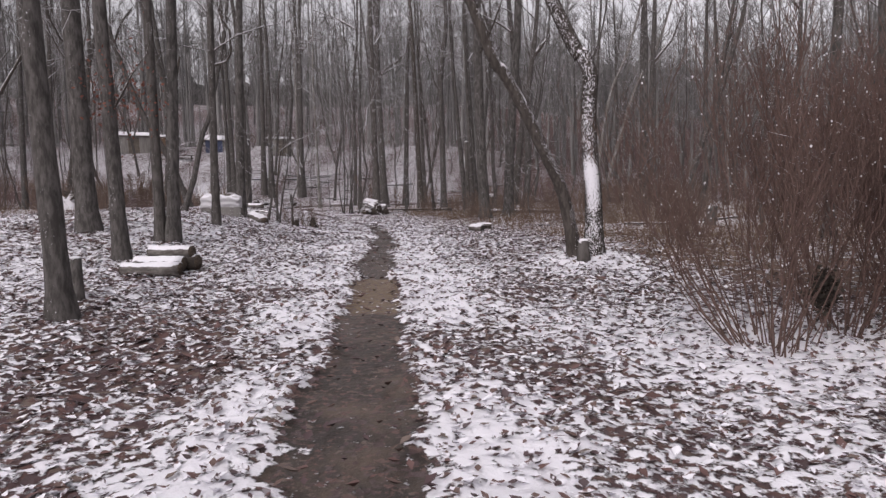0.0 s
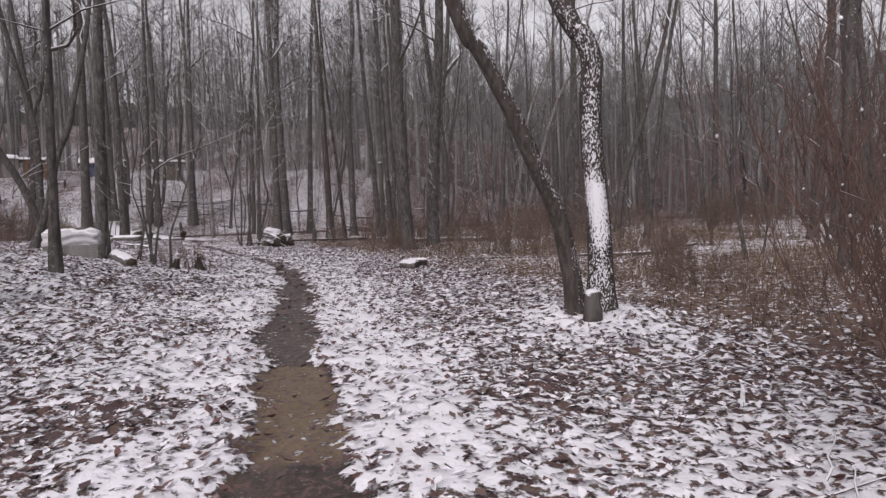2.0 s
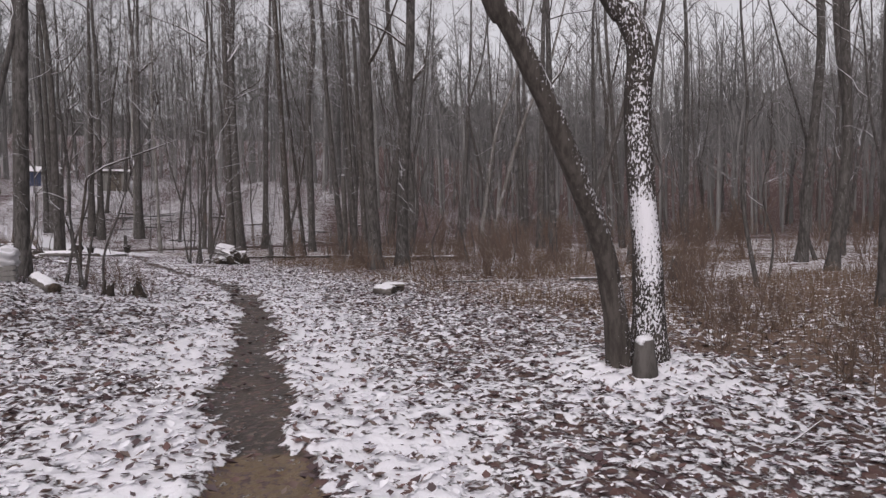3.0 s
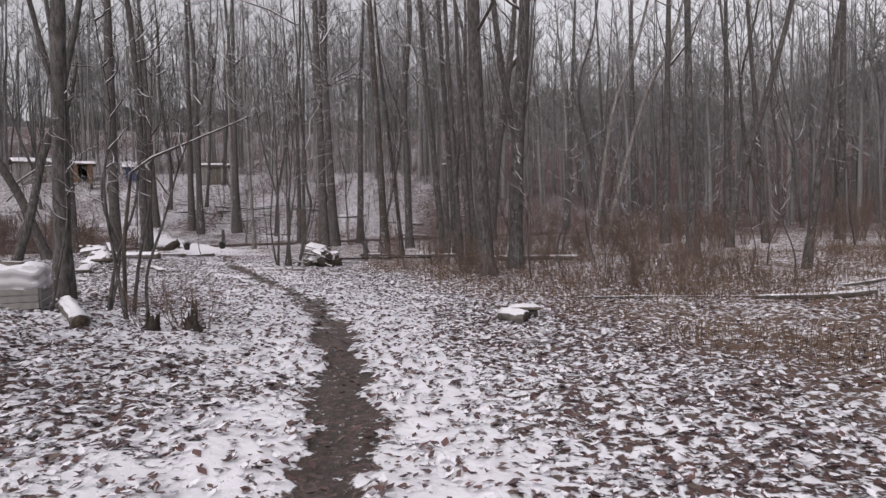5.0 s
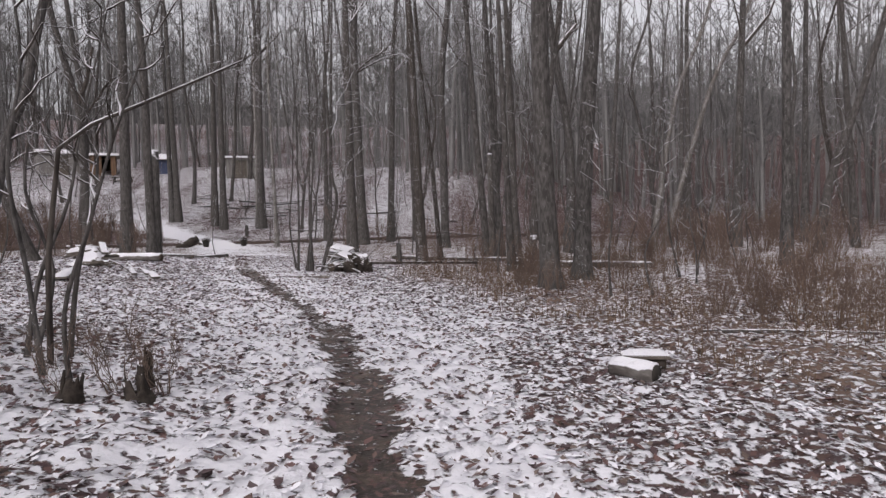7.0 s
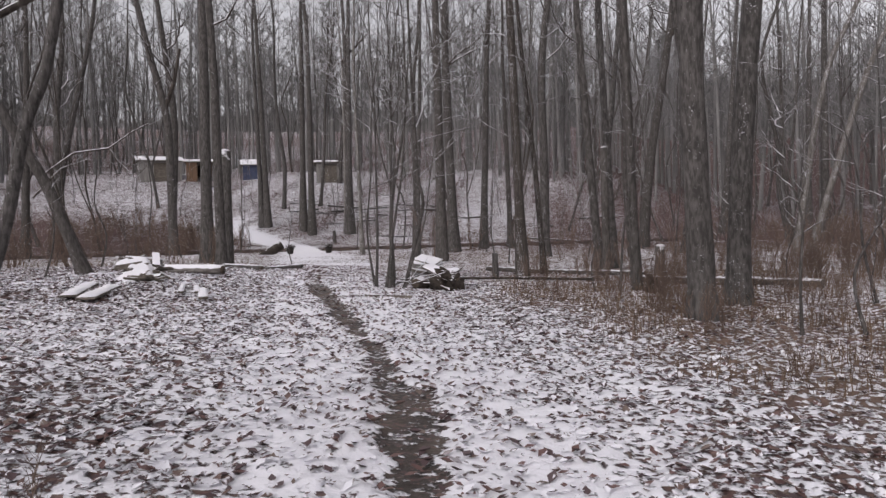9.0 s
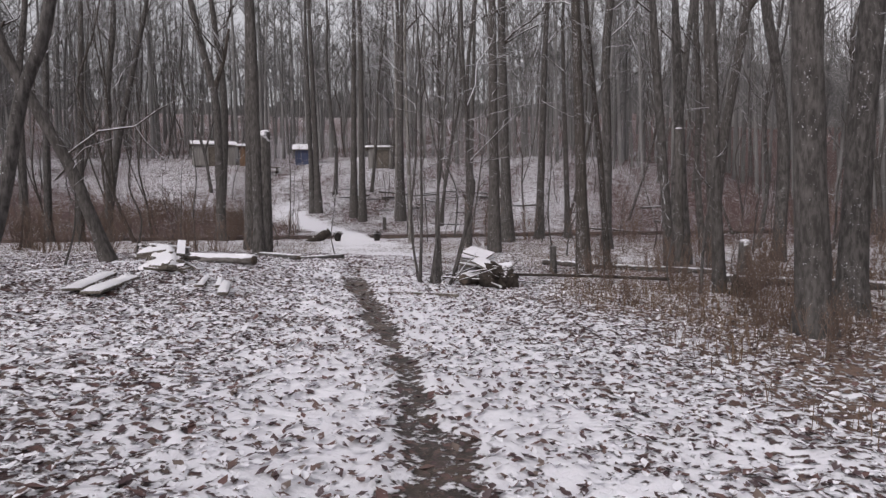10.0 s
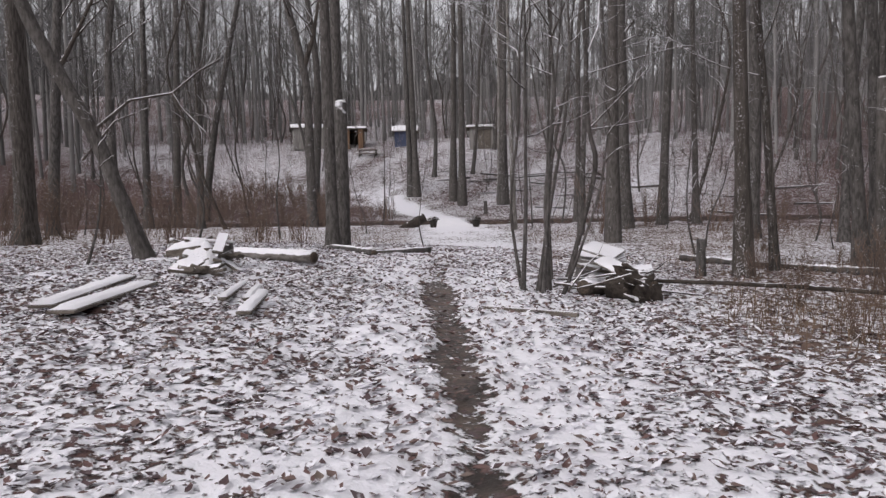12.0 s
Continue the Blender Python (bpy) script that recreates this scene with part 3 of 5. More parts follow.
hero(-19.54, 55.31, 0.216, [(0.27, 0.03, 15.52)], 'dark')
trees['C20'] = hero(-6.11, 35.49, 0.161, [(-0.06, -0.01, 10.41)], 'dark')
hero(5.73, 27.38, 0.118, [(-0.07, -0.01, 7.66)], 'dark')
hero(1.73, 10.68, 0.083, [(-0.16, -0.13, 0.80), (-0.42, -0.31, 1.37), (-0.67, -0.43, 1.90), (-0.93, -0.53, 2.36), (-1.08, -0.57, 2.60)], 'leaning')
hero(1.99, 10.77, 0.114, [(-0.01, 0.00, 0.76), (-0.05, 0.01, 1.32), (-0.07, 0.01, 1.93), (-0.05, 0.00, 2.34), (-0.15, 0.02, 2.62), (-0.31, 0.03, 2.85)], 'driven')
trees['pfork'] = hero(-16.84, 55.95, 0.131, [(0.05, -0.00, 6.31), (0.01, -0.00, 10.95), (-0.33, 0.03, 16.35)], 'pale')
trees['sapR'] = hero(-5.12, 27.24, 0.041, [(0.12, 0.06, 0.52), (0.35, 0.16, 1.57), (0.26, 0.12, 2.15), (0.23, 0.11, 3.08), (0.19, 0.09, 3.84)], 'dark')
hero(-5.29, 26.99, 0.025, [(-0.04, -0.02, 1.54), (-0.00, -0.00, 3.05), (0.02, 0.01, 3.80)], 'dark')
bough(trees['dark12'], 0.127, [(0.49, 0.23, 6.17), (0.73, 0.34, 6.41), (1.81, 0.85, 8.57)])
bough(trees['lean12'], 0.025, [(-0.53, -0.25, 1.91), (-0.09, -0.04, 2.28), (0.46, 0.22, 2.37), (0.81, 0.38, 2.66), (1.11, 0.52, 2.84)])
bough(trees['lean12'], 0.021, [(-0.75, -0.35, 1.45), (-0.30, -0.14, 1.99), (0.15, 0.07, 2.17)])
bough(trees['lean12'], 0.016, [(0.46, 0.22, 2.37), (0.59, 0.28, 2.13), (0.88, 0.41, 1.80), (0.96, 0.45, 1.96)])
bough(trees['pairC'], 0.132, [(-0.15, -0.07, 6.65), (0.23, 0.11, 7.80), (0.52, 0.24, 9.39)])
bough(trees['Y'], 0.163, [(1.15, 0.28, 8.91), (1.59, 0.39, 9.47), (2.21, 0.54, 10.24)])
bough(trees['1195'], 0.064, [(0.22, 0.01, 6.78), (1.06, 0.04, 7.79), (1.53, 0.06, 9.02)])
bough(trees['T3'], 0.015, [(-0.08, -0.01, 1.78), (0.12, 0.01, 2.10), (0.28, 0.03, 2.38), (0.48, 0.05, 2.63)])
bough(trees['A0'], 0.025, [(0.07, 0.01, 2.80), (0.30, 0.03, 2.86), (0.39, 0.04, 3.00), (0.39, 0.04, 3.39), (0.22, 0.02, 3.68), (0.19, 0.02, 3.92)])
bough(trees['C20'], 0.050, [(-0.80, 0.07, 9.02), (-1.92, 0.17, 9.69), (-3.46, 0.31, 10.29)])
bough(trees['pfork'], 0.102, [(0.01, -0.00, 10.95), (1.13, -0.10, 11.94), (1.97, -0.17, 12.64)])
bough(trees['sapR'], 0.016, [(0.26, 0.12, 2.09), (0.54, 0.25, 2.40), (1.01, 0.48, 2.91)])
bough(trees['sapR'], 0.012, [(0.28, 0.13, 2.09), (0.61, 0.29, 2.14), (0.99, 0.47, 2.21)])
hero(-9.02, 21.00, 0.085, [(0.32, 0.11, 1.0), (0.58, 0.20, 2.2), (0.84, 0.29, 2.9), (0.98, 0.34, 3.6)], 'dark')


def withered_leaves(tree, at, count, size, mat=RUST_LEAF, label="rust-red withered leaves still hanging"):
    rng, g = random.Random(12), Geo()
    for k in range(count):
        c = Vector(at) + Vector((rng.gauss(0, size[0]), rng.gauss(0, size[1]), rng.gauss(0, size[2])))
        a, s, d = rng.uniform(0, 6.28), rng.uniform(0.012, 0.028), rng.uniform(-0.6, 0.6)
        u, w = Vector((math.cos(a), math.sin(a), d)) * s, Vector((-math.sin(a) * 0.5, math.cos(a) * 0.5, -0.8)) * s
        n = len(g.v)
        g.v += [c - u, c + w * 0.8 + u * 0.1, c + u, c - w * 0.8 + u * 0.1]
        g.f += [(n, n + 1, n + 2), (n, n + 2, n + 3)]
    tagged(part("withered_leaves", g, mat, tree, label, smooth=False), kind="stuff")


withered_leaves(trees["T3"], (0.12, 0.02, 2.15), 260, (0.22, 0.3, 0.28))
# small snags and posts
def snag(x, y, r, h, lean, label, name="tree_snag", cat="dead tree", bark=None, cap=0.35):
    rng = random.Random(int(x * 100))
    ob = thing(name, pose(x, y, land_z(x, y)), label, cat)
    g = Geo()
    g.tube([(0, 0, -0.15), (0, 0, 0.1), (lean * 0.5, 0, h * 0.5), (lean, 0, h)], [r * 1.35, r * 1.12, r, r * 0.9], 11, True, 0.07, rng)
    part("trunk", g, bark or BARK, ob)
    if not cap:
        return ob
    c = Geo()
    c.tube([(lean, 0, h - 0.01), (lean, 0, h + 0.6 * cap * r), (lean, 0, h + cap * r)], [r * 0.86, r * 0.75, r * 0.35], 9, True, 0.1, rng)
    part("snow_cap", c, SNOWPACK, ob, "small cap of white snow")
    return ob


snag(-10.53, 29.75, 0.14, 2.95, 0.03, "broken dead trunk with a snow cap on its top")
snag(-1.04, 29.8, 0.085, 2.9, -0.05, "thin dead snag standing in brown brush")
snag(-3.41, 7.76, 0.06, 0.42, 0.0, "short weathered wooden post in the snow", "wooden_post", "post")


# ---- woods behind ----
def clear_of(x, y):
    d, _ = trail_distance(np.array(x), np.array(y))
    if d < 3.2 or (-15 < x < 9 and -6 < y < 33):
        return False
    if -46 < x < -18 and 60 < y < 76 and d < 6:
        return False
    return all((x - a) ** 2 + (y - b) ** 2 > 1.6 for a, b in HERO_SPOTS)


def wood_variant(seed, r, height, sway):
    rng = random.Random(seed)
    line = [(0, 0, 0)]
    for k in range(1, 5):
        line.append((line[-1][0] + rng.uniform(-sway, sway), line[-1][1] + rng.uniform(-sway, sway), height * 0.15 * k))
    forked = seed in (2, 4, 5)
    trunk, crown = grow(line, r, height, rng, height * 0.25, 14 if forked else 20, (6, 6), height * 0.26)
    if forked:
        foot = Vector(line[2]) if seed == 2 else Vector(line[1])
        turn = rng.uniform(0, 6.28)
        side = [foot + Vector((math.cos(turn) * w, math.sin(turn) * w, height * u)) for w, u in ((0, 0), (0.35, 0.07), (0.8, 0.17), (1.1, 0.3))]
        more, twigs = grow(side, r * 0.72, height * 0.92, rng, height * 0.4, 9, (6, 6), height * 0.24)
        more.v = more.v[8 if r * 0.72 > 0.07 else 6:]
        sides = 8 if r * 0.72 > 0.07 else 6
        more.f = [tuple(i - sides for i in f) for f in more.f if min(f) >= sides]
        for one, extra in ((trunk, more), (crown[2], twigs[2]), (crown[1], twigs[1]), (crown[0], twigs[0])):
            start = len(one.v)
            one.v += extra.v
            one.f += [tuple(start + i for i in f) for f in extra.f]
    return trunk, crown


wood_rng = random.Random(11)
GROWN = []
for seed, r, height, sway in ((1, 0.135, 20, 0.4), (2, 0.10, 18, 0.6), (3, 0.165, 22, 0.32), (4, 0.075, 15, 0.75), (5, 0.11, 19, 0.85), (6, 0.06, 13, 0.7)):
    GROWN.append((wood_variant(seed, r, height, sway), (BARK, BARK, BARK, BARK_FLECKED, BARK, BARK)[seed - 1]))
masters, planted = [], 0
while planted < 200:
    x, y = wood_rng.uniform(-62, 52), wood_rng.uniform(-12, 84)
    far = math.hypot(x + 2, y - 18)
    if not clear_of(x, y) or (y < 0 and wood_rng.random() < 0.75) or (far > 55 and wood_rng.random() < 0.35):
        continue
    kind = wood_rng.randrange(len(GROWN))
    m = pose(x, y, land_z(x, y) - 0.05, wood_rng.uniform(-4.5, 4.5), wood_rng.uniform(-4.5, 4.5), wood_rng.uniform(0, 360))
    done = next((ob for k, ob in masters if k == kind), None)
    size = wood_rng.uniform(0.75, 1.1)
    if done is None:
        (trunk, crown), bark = GROWN[kind]
        ob = tree_thing(m, trunk, crown, bark, "tall bare woodland tree with snow along its limbs", group="bare trees of the wood")
        masters.append((kind, ob))
    else:
        ob = copy_thing(done, m)
    ob.scale = (size, size, size)
    planted += 1


def sapling_variant(seed, height):
    rng = random.Random(seed)
    line = [(0, 0, 0)]
    for k in range(1, 5):
        line.append((line[-1][0] + rng.uniform(-0.18, 0.18), line[-1][1] + rng.uniform(-0.18, 0.18), height * 0.2 * k))
    return grow(line, 0.008 + 0.0035 * height, height, rng, height * 0.3, 9, (2, 3), height * 0.22)


saplings = []
for seed, height in ((21, 5.5), (22, 4.0), (23, 7.0), (24, 3.0)):
    saplings.append(sapling_variant(seed, height))
sapling_first = {}


def sapling(kind, x, y, size=1.0, tilt=(0, 0)):
    m = pose(x, y, land_z(x, y) - 0.03, tilt[0], tilt[1], wood_rng.uniform(0, 360))
    if kind not in sapling_first:
        trunk, crown = saplings[kind]
        sapling_first[kind] = tree_thing(m, trunk, crown, BARK, "thin leafless sapling growing among the trees", "sapling", "sapling", "saplings in the undergrowth")
        ob = sapling_first[kind]
    else:
        ob = copy_thing(sapling_first[kind], m)
    ob.scale = (size, size, size)
    return ob


planted = 0
while planted < 230:
    x, y = wood_rng.uniform(-55, 45), wood_rng.uniform(8, 85)
    d, _ = trail_distance(np.array(x), np.array(y))
    if (-13 < x < 5 and y < 30) or d < 2.0 or y < 14 and x > 0:
        continue
    sapling(wood_rng.randrange(4), x, y, wood_rng.uniform(0.7, 1.2), (wood_rng.uniform(-6, 6), wood_rng.uniform(-6, 6)))
    planted += 1
while planted < 340:
    x, y = wood_rng.uniform(-44, 8), wood_rng.uniform(44, 72)
    if trail_distance(np.array(x), np.array(y))[0] > 2.0:
        sapling(wood_rng.randrange(4), x, y, wood_rng.uniform(0.5, 1.1), (wood_rng.uniform(-8, 8), wood_rng.uniform(-8, 8)))
        planted += 1
# clump beside the brush pile, and the cut-over clump on the other side
for kind, x, y, size, tx, ty in ((0, -5.33, 25.87, 1.0, 0, -2), (2, -5.18, 26.02, 0.8, 0, 3), (0, -5.05, 25.8, 0.9, 0, 7), (3, -4.87, 26.06, 1.1, -3, 10), (0, -5.09, 26.21, 1.1, 2, 5), (2, -5.42, 26.1, 0.75, 0, -4), (3, -4.49, 15.96, 1.0, 0, -4), (1, -4.64, 16.28, 0.8, 0, 3), (3, -4.35, 16.26, 1.1, 4, 2), (1, -4.05, 15.51, 0.9, 0, 7), (3, -3.71, 15.29, 0.9, 0, -6), (3, -4.85, 15.5, 0.8, 3, 3), (3, -10.9, 24.09, 0.9, 0, 4), (1, -13.07, 28.25, 1.0, 0, -5), (3, -9.53, 31.46, 0.8, 0, 0), (3, -11.65, 31.48, 0.9, 3, 5)):
    sapling(kind, x, y, size, (tx, ty))

for k in range(22):
    x, y = wood_rng.uniform(-1.5, 7), wood_rng.uniform(19, 31)
    if x > 2.2 - 0.27 * (y - 12):
        sapling((3, 1, 3, 0)[k % 4], x, y, wood_rng.uniform(0.5, 0.9), (wood_rng.uniform(-9, 9), wood_rng.uniform(-9, 9)))


def bent_sapling():
    ob = thing("sapling", pose(-4.27, 15.91, land_z(-4.27, 15.91)), "thin sapling bent over in an arch with snow on it", "sapling")
    g = Geo()
    line = [Vector(p) for p in ((0, 0, -0.05), (0.02, 0, 0.75), (0.13, 0.01, 1.55), (0.38, 0.02, 1.72), (0.78, 0.04, 1.87), (1.22, 0.06, 2.04), (1.5, 0.07, 2.15))]
    g.tube(line, [0.024, 0.021, 0.018, 0.016, 0.013, 0.010, 0.005], 7)
    part("trunk", g, BOUGH, ob)
    rng = random.Random(6)
    for p in line[2:]:
        for k in range(2):
            t = {2: Geo(), 1: Geo(), 0: Geo()}
            branch(t, rng, p, (rng.uniform(-0.5, 1), rng.uniform(-0.7, 0.7), rng.uniform(0, 1)), rng.uniform(0.3, 0.7), 0.006, 1, (3, 3, 5), (0, 2, 0))
            one = Geo()
            for level in (1, 0):
                start = len(one.v)
                one.v += t[level].v
                one.f += [tuple(start + i for i in f) for f in t[level].f]
            part("twig", one, TWIG, ob)


bent_sapling()


RIDGE = 31.5


def ridge_swell(a, radius):
    return 3 * math.sin(3 * a + radius) + 2 * math.sin(11 * a)


def far_woods():
    """Woods too far off to count: slender trunks with a haze of branches."""
    rng = random.Random(31)
    stems, twigs = Geo(), Geo()
    for k in range(1150):
        a = radians(rng.uniform(-80, 65)) if k < 900 else radians(rng.uniform(65, 280))
        d = rng.uniform(46, 100) if k % 4 else rng.uniform(100, 146)
        x, y = -5 + d * math.sin(a), 25 + d * math.cos(a)
        if trail_distance(np.array(x), np.array(y))[0] < 5 or (-45 < x < -18 and y < 72):
            continue
        z, h, r = land_z(x, y), rng.uniform(13, 23), rng.uniform(0.06, 0.2)
        lean = rng.uniform(-1.4, 1.4), rng.uniform(-1.4, 1.4)
        stems.tube([(x, y, z - 0.3), (x + lean[0] * 0.3, y + lean[1] * 0.3, z + h * 0.5), (x + lean[0], y + lean[1], z + h)], [r * 1.1, r * 0.8, r * 0.15], 5, False)
        for j in range((16 if d < 100 else 11) if k < 900 else 6):
            f = rng.uniform(0.25, 1)
            p = Vector((x + lean[0] * f * f, y + lean[1] * f * f, z + h * f))
            b = rng.uniform(0, 6.28)
            n = rng.uniform(1.4, 4.2) * (1.3 - f)
            q = p + Vector((math.cos(b) * n, math.sin(b) * n, n * rng.uniform(0.5, 1.5)))
            twigs.tube([p, q], [0.05, 0.022], 3, False)
            for s in range(5):
                g = p.lerp(q, rng.uniform(0.3, 1))
                twigs.tube([g, g + Vector((rng.uniform(-1, 1), rng.uniform(-1, 1), rng.uniform(0.0, 1.5)))], [0.027, 0.012], 3, False)
    for k in range(1300):
        a = radians(rng.uniform(-80, 65)) if k < 1100 else radians(rng.uniform(65, 280))
        d = rng.uniform(146, 151)
        x, y = -5 + d * math.sin(a), 25 + d * math.cos(a)
        h = RIDGE + ridge_swell(a, 152) + rng.uniform(-4, 7)
        stems.tube([(x, y, h - 26), (x + rng.uniform(-1, 1), y, h)], [0.14, 0.035], 3, False)
        for j in range(9):
            p = Vector((x, y, h - rng.uniform(0.3, 9)))
            n = rng.uniform(1.0, 3.2)
            b = rng.uniform(0, 6.28)
            twigs.tube([p, p + Vector((math.cos(b) * n, math.sin(b) * n, n * rng.uniform(0.6, 1.6)))], [0.045, 0.02], 3, False)
    ob = thing("far_woods", Matrix(), "dense distant bare winter woods, grey-brown paled for haze", "woods", kind="stuff")
    # Trunks and branches both take the bark colour lightened for haze.
    tagged(part("trunks", stems, FAR_HAZED, ob), kind="stuff")
    tagged(part("branches", twigs, FAR_HAZED, ob), kind="stuff")


far_woods()


def backdrop():
    """The wooded distance that closes the place all round: two ragged lines of tree tops."""
    g, rng = Geo(), random.Random(3)
    for radius, tall, n in ((152, RIDGE - 4.5, 1500), (175, RIDGE - 1, 1300)):
        start = len(g.v)
        for k in range(n):
            a = 2 * math.pi * k / n
            for h in (-6, tall + ridge_swell(a, radius) + rng.uniform(-1.3, 1.2)):
                g.v.append(Vector((-5 + radius * math.sin(a), 25 + radius * math.cos(a), h)))
        g.f += [(start + 2 * k, start + 2 * ((k + 1) % n), start + 2 * ((k + 1) % n) + 1, start + 2 * k + 1) for k in range(n)]
    # The ridge's pale grey also carries the haze in its colour.
    tagged(part("backdrop", g, FAR_HAZED, smooth=False), "far wooded ridge, grey-brown paled for haze", "backdrop", kind="structure")


backdrop()


# ---- shrubs and grass ----
def shrub_geo(seed, stems, height, spread, buds, foot=0.14, thick=1.0, sides=3, shoots=8, sprigs=2):
    rng = random.Random(seed)
    g, snow = Geo(), Geo()
    for k in range(stems):
        a, out = rng.uniform(0, 6.28), rng.uniform(0.05, spread)
        h = height * rng.uniform(0.65, 1.05)
        p = Vector((foot * height * math.cos(a) * rng.random(), foot * height * math.sin(a) * rng.random(), -0.05))
        pts, r = [p], rng.uniform(0.006, 0.014) * (0.5 + 0.3 * height) * thick
        for i in range(1, 7):
            f = i / 6
            pts.append(Vector((p.x + math.cos(a) * out * f ** 0.8 + rng.uniform(-0.04, 0.04), p.y + math.sin(a) * out * f ** 0.8 + rng.uniform(-0.04, 0.04), h * f)))
        g.tube(pts, [r * (1 - 0.12 * i) for i in range(7)], sides, False)
        for j in range(shoots):
            i = rng.randrange(2, 6)
            q = pts[i].lerp(pts[i + 1], rng.random())
            b = rng.uniform(0, 6.28)
            n = height * rng.uniform(0.10, 0.26)
            e = q + Vector((math.cos(b) * n * 0.45, math.sin(b) * n * 0.45, n))
            g.tube([q, e], [r * 0.5, r * 0.22], 3, False)
            for s in range(sprigs):
                u = q.lerp(e, rng.uniform(0.3, 1))
                w = u + Vector((rng.uniform(-0.12, 0.12), rng.uniform(-0.12, 0.12), rng.uniform(0.05, 0.2))) * (0.5 * height)
                g.tube([u, w], [r * 0.32, r * 0.15], 3, False)
                if rng.random() < buds:
                    t = rng.uniform(0.004, 0.009)
                    snow.tube([w + Vector((0, 0, -t)), w, w + Vector((0, 0, t))], [t * 0.6, t, t * 0.4], 4)
    return g, snow


def shrub_thing(m, geo, label, group, size, bark=SHRUB):
    ob = thing("shrub", m, label, "shrub", group)
    tagged(part("crown", geo[0], bark, ob), kind="stuff")
    if geo[1].v:
        tagged(part("snow", geo[1], SNOWPACK, ob, "tiny tufts of white snow"), kind="stuff")
    ob.scale = (size, size, size)
    return ob


big = shrub_geo(51, 46, 2.1, 1.25, 0.07, 0.15, 0.62, 5, 15, 3)
shrub_rng = random.Random(9)
first = shrub_thing(pose(2.93, 6.95, land_z(2.93, 6.95)), big, "dense leafless red-brown shrub with snow tufts in its twigs", "tall shrubs by the trail", 1.0)
for x, y, size, turn in ((3.7, 7.5, 1.05, 90), (4.3, 6.6, 1.0, 200), (4.9, 8.7, 1.1, 40), (5.6, 7.6, 1.15, 300), (6.1, 10.6, 0.9, 10), (6.8, 9.4, 1.1, 150)):
    ob = copy_thing(first, pose(x, y, land_z(x, y), 0, 0, turn))
    ob.scale = (size, size, size)
withered_leaves(first, (0.42, 0.1, 0.42), 420, (0.05, 0.05, 0.085), LOG_BARE, "dark clump of dead leaves caught between the stems")
low = [shrub_geo(61, 16, 1.25, 0.55, 0.10), shrub_geo(62, 12, 0.9, 0.5, 0.05), shrub_geo(63, 20, 1.6, 0.7, 0.12)]
low_first, count = {}, 0
while count < 165:
    x, y = shrub_rng.uniform(-30, 22), shrub_rng.uniform(11, 44)
    d, _ = trail_distance(np.array(x), np.array(y))
    inside = x > 4.6 - 0.2 * (y - 8) or (x < -13 and y > 22 and shrub_rng.random() < 0.6) or (y > 27.5 and d > 3.2 and shrub_rng.random() < 0.5)
    if x > 0 and y < 22 and shrub_rng.random() < 0.5:
        continue
    if not inside or d < 2.5 or (-13 < x < -7 and y < 29):
        continue
    kind = shrub_rng.randrange(3)
    m, size = pose(x, y, land_z(x, y) - 0.02, 0, 0, shrub_rng.uniform(0, 360)), shrub_rng.uniform(0.6, 1.1)
    if kind in low_first:
        ob = copy_thing(low_first[kind], m)
        ob.scale = (size, size, size)
    else:
        low_first[kind] = shrub_thing(m, low[kind], "low leafless brown brush with snow specks", "low brush in the clearing", size, BRUSH)
    count += 1

while count < 250:
    x, y = shrub_rng.uniform(-3, 5), shrub_rng.uniform(18, 31)
    if trail_distance(np.array(x), np.array(y))[0] < 3.0 or x < 1.8 - 0.27 * (y - 12) - float(1.2 * ramp(18, 25, y)):
        continue
    ob = copy_thing(low_first[count % 3], pose(x, y, land_z(x, y) - 0.02, 0, 0, shrub_rng.uniform(0, 360)))
    size = shrub_rng.uniform(0.3, 0.6)
    ob.scale = (size, size, size)
    count += 1

# brush along the clearing's edge, and on the bank of the ditch
for x0, x1, y0, y1, many, least, most in ((2.6, 4.8, 10.4, 12.8, 8, 0.25, 0.42), (2.4, 4.4, 12.4, 15.6, 7, 0.4, 0.7), (2.0, 4.6, 16.8, 20.5, 8, 0.3, 0.5), (-1.5, 0.4, 22.3, 26.0, 8, 0.3, 0.6), (-31, -18.5, 43.0, 52.0, 34, 0.8, 1.4)):
    for k in range(many):
        x, y = shrub_rng.uniform(x0, x1), shrub_rng.uniform(y0, y1)
        if trail_distance(np.array(x), np.array(y))[0] > 2.2:
            ob = copy_thing(low_first[k % 3], pose(x, y, land_z(x, y) - 0.02, 0, 0, shrub_rng.uniform(0, 360)))
            size = shrub_rng.uniform(least, most)
            ob.scale = (size, size, size)

# sprouts round the small stumps
for x, y, size in ((-3.45, 15.4, 0.6), (-3.75, 15.25, 0.45), (-3.2, 15.5, 0.5)):
    ob = copy_thing(low_first[1], pose(x, y, land_z(x, y) - 0.02, 0, 0, 100 * size))
    ob.scale = (size, size, size)


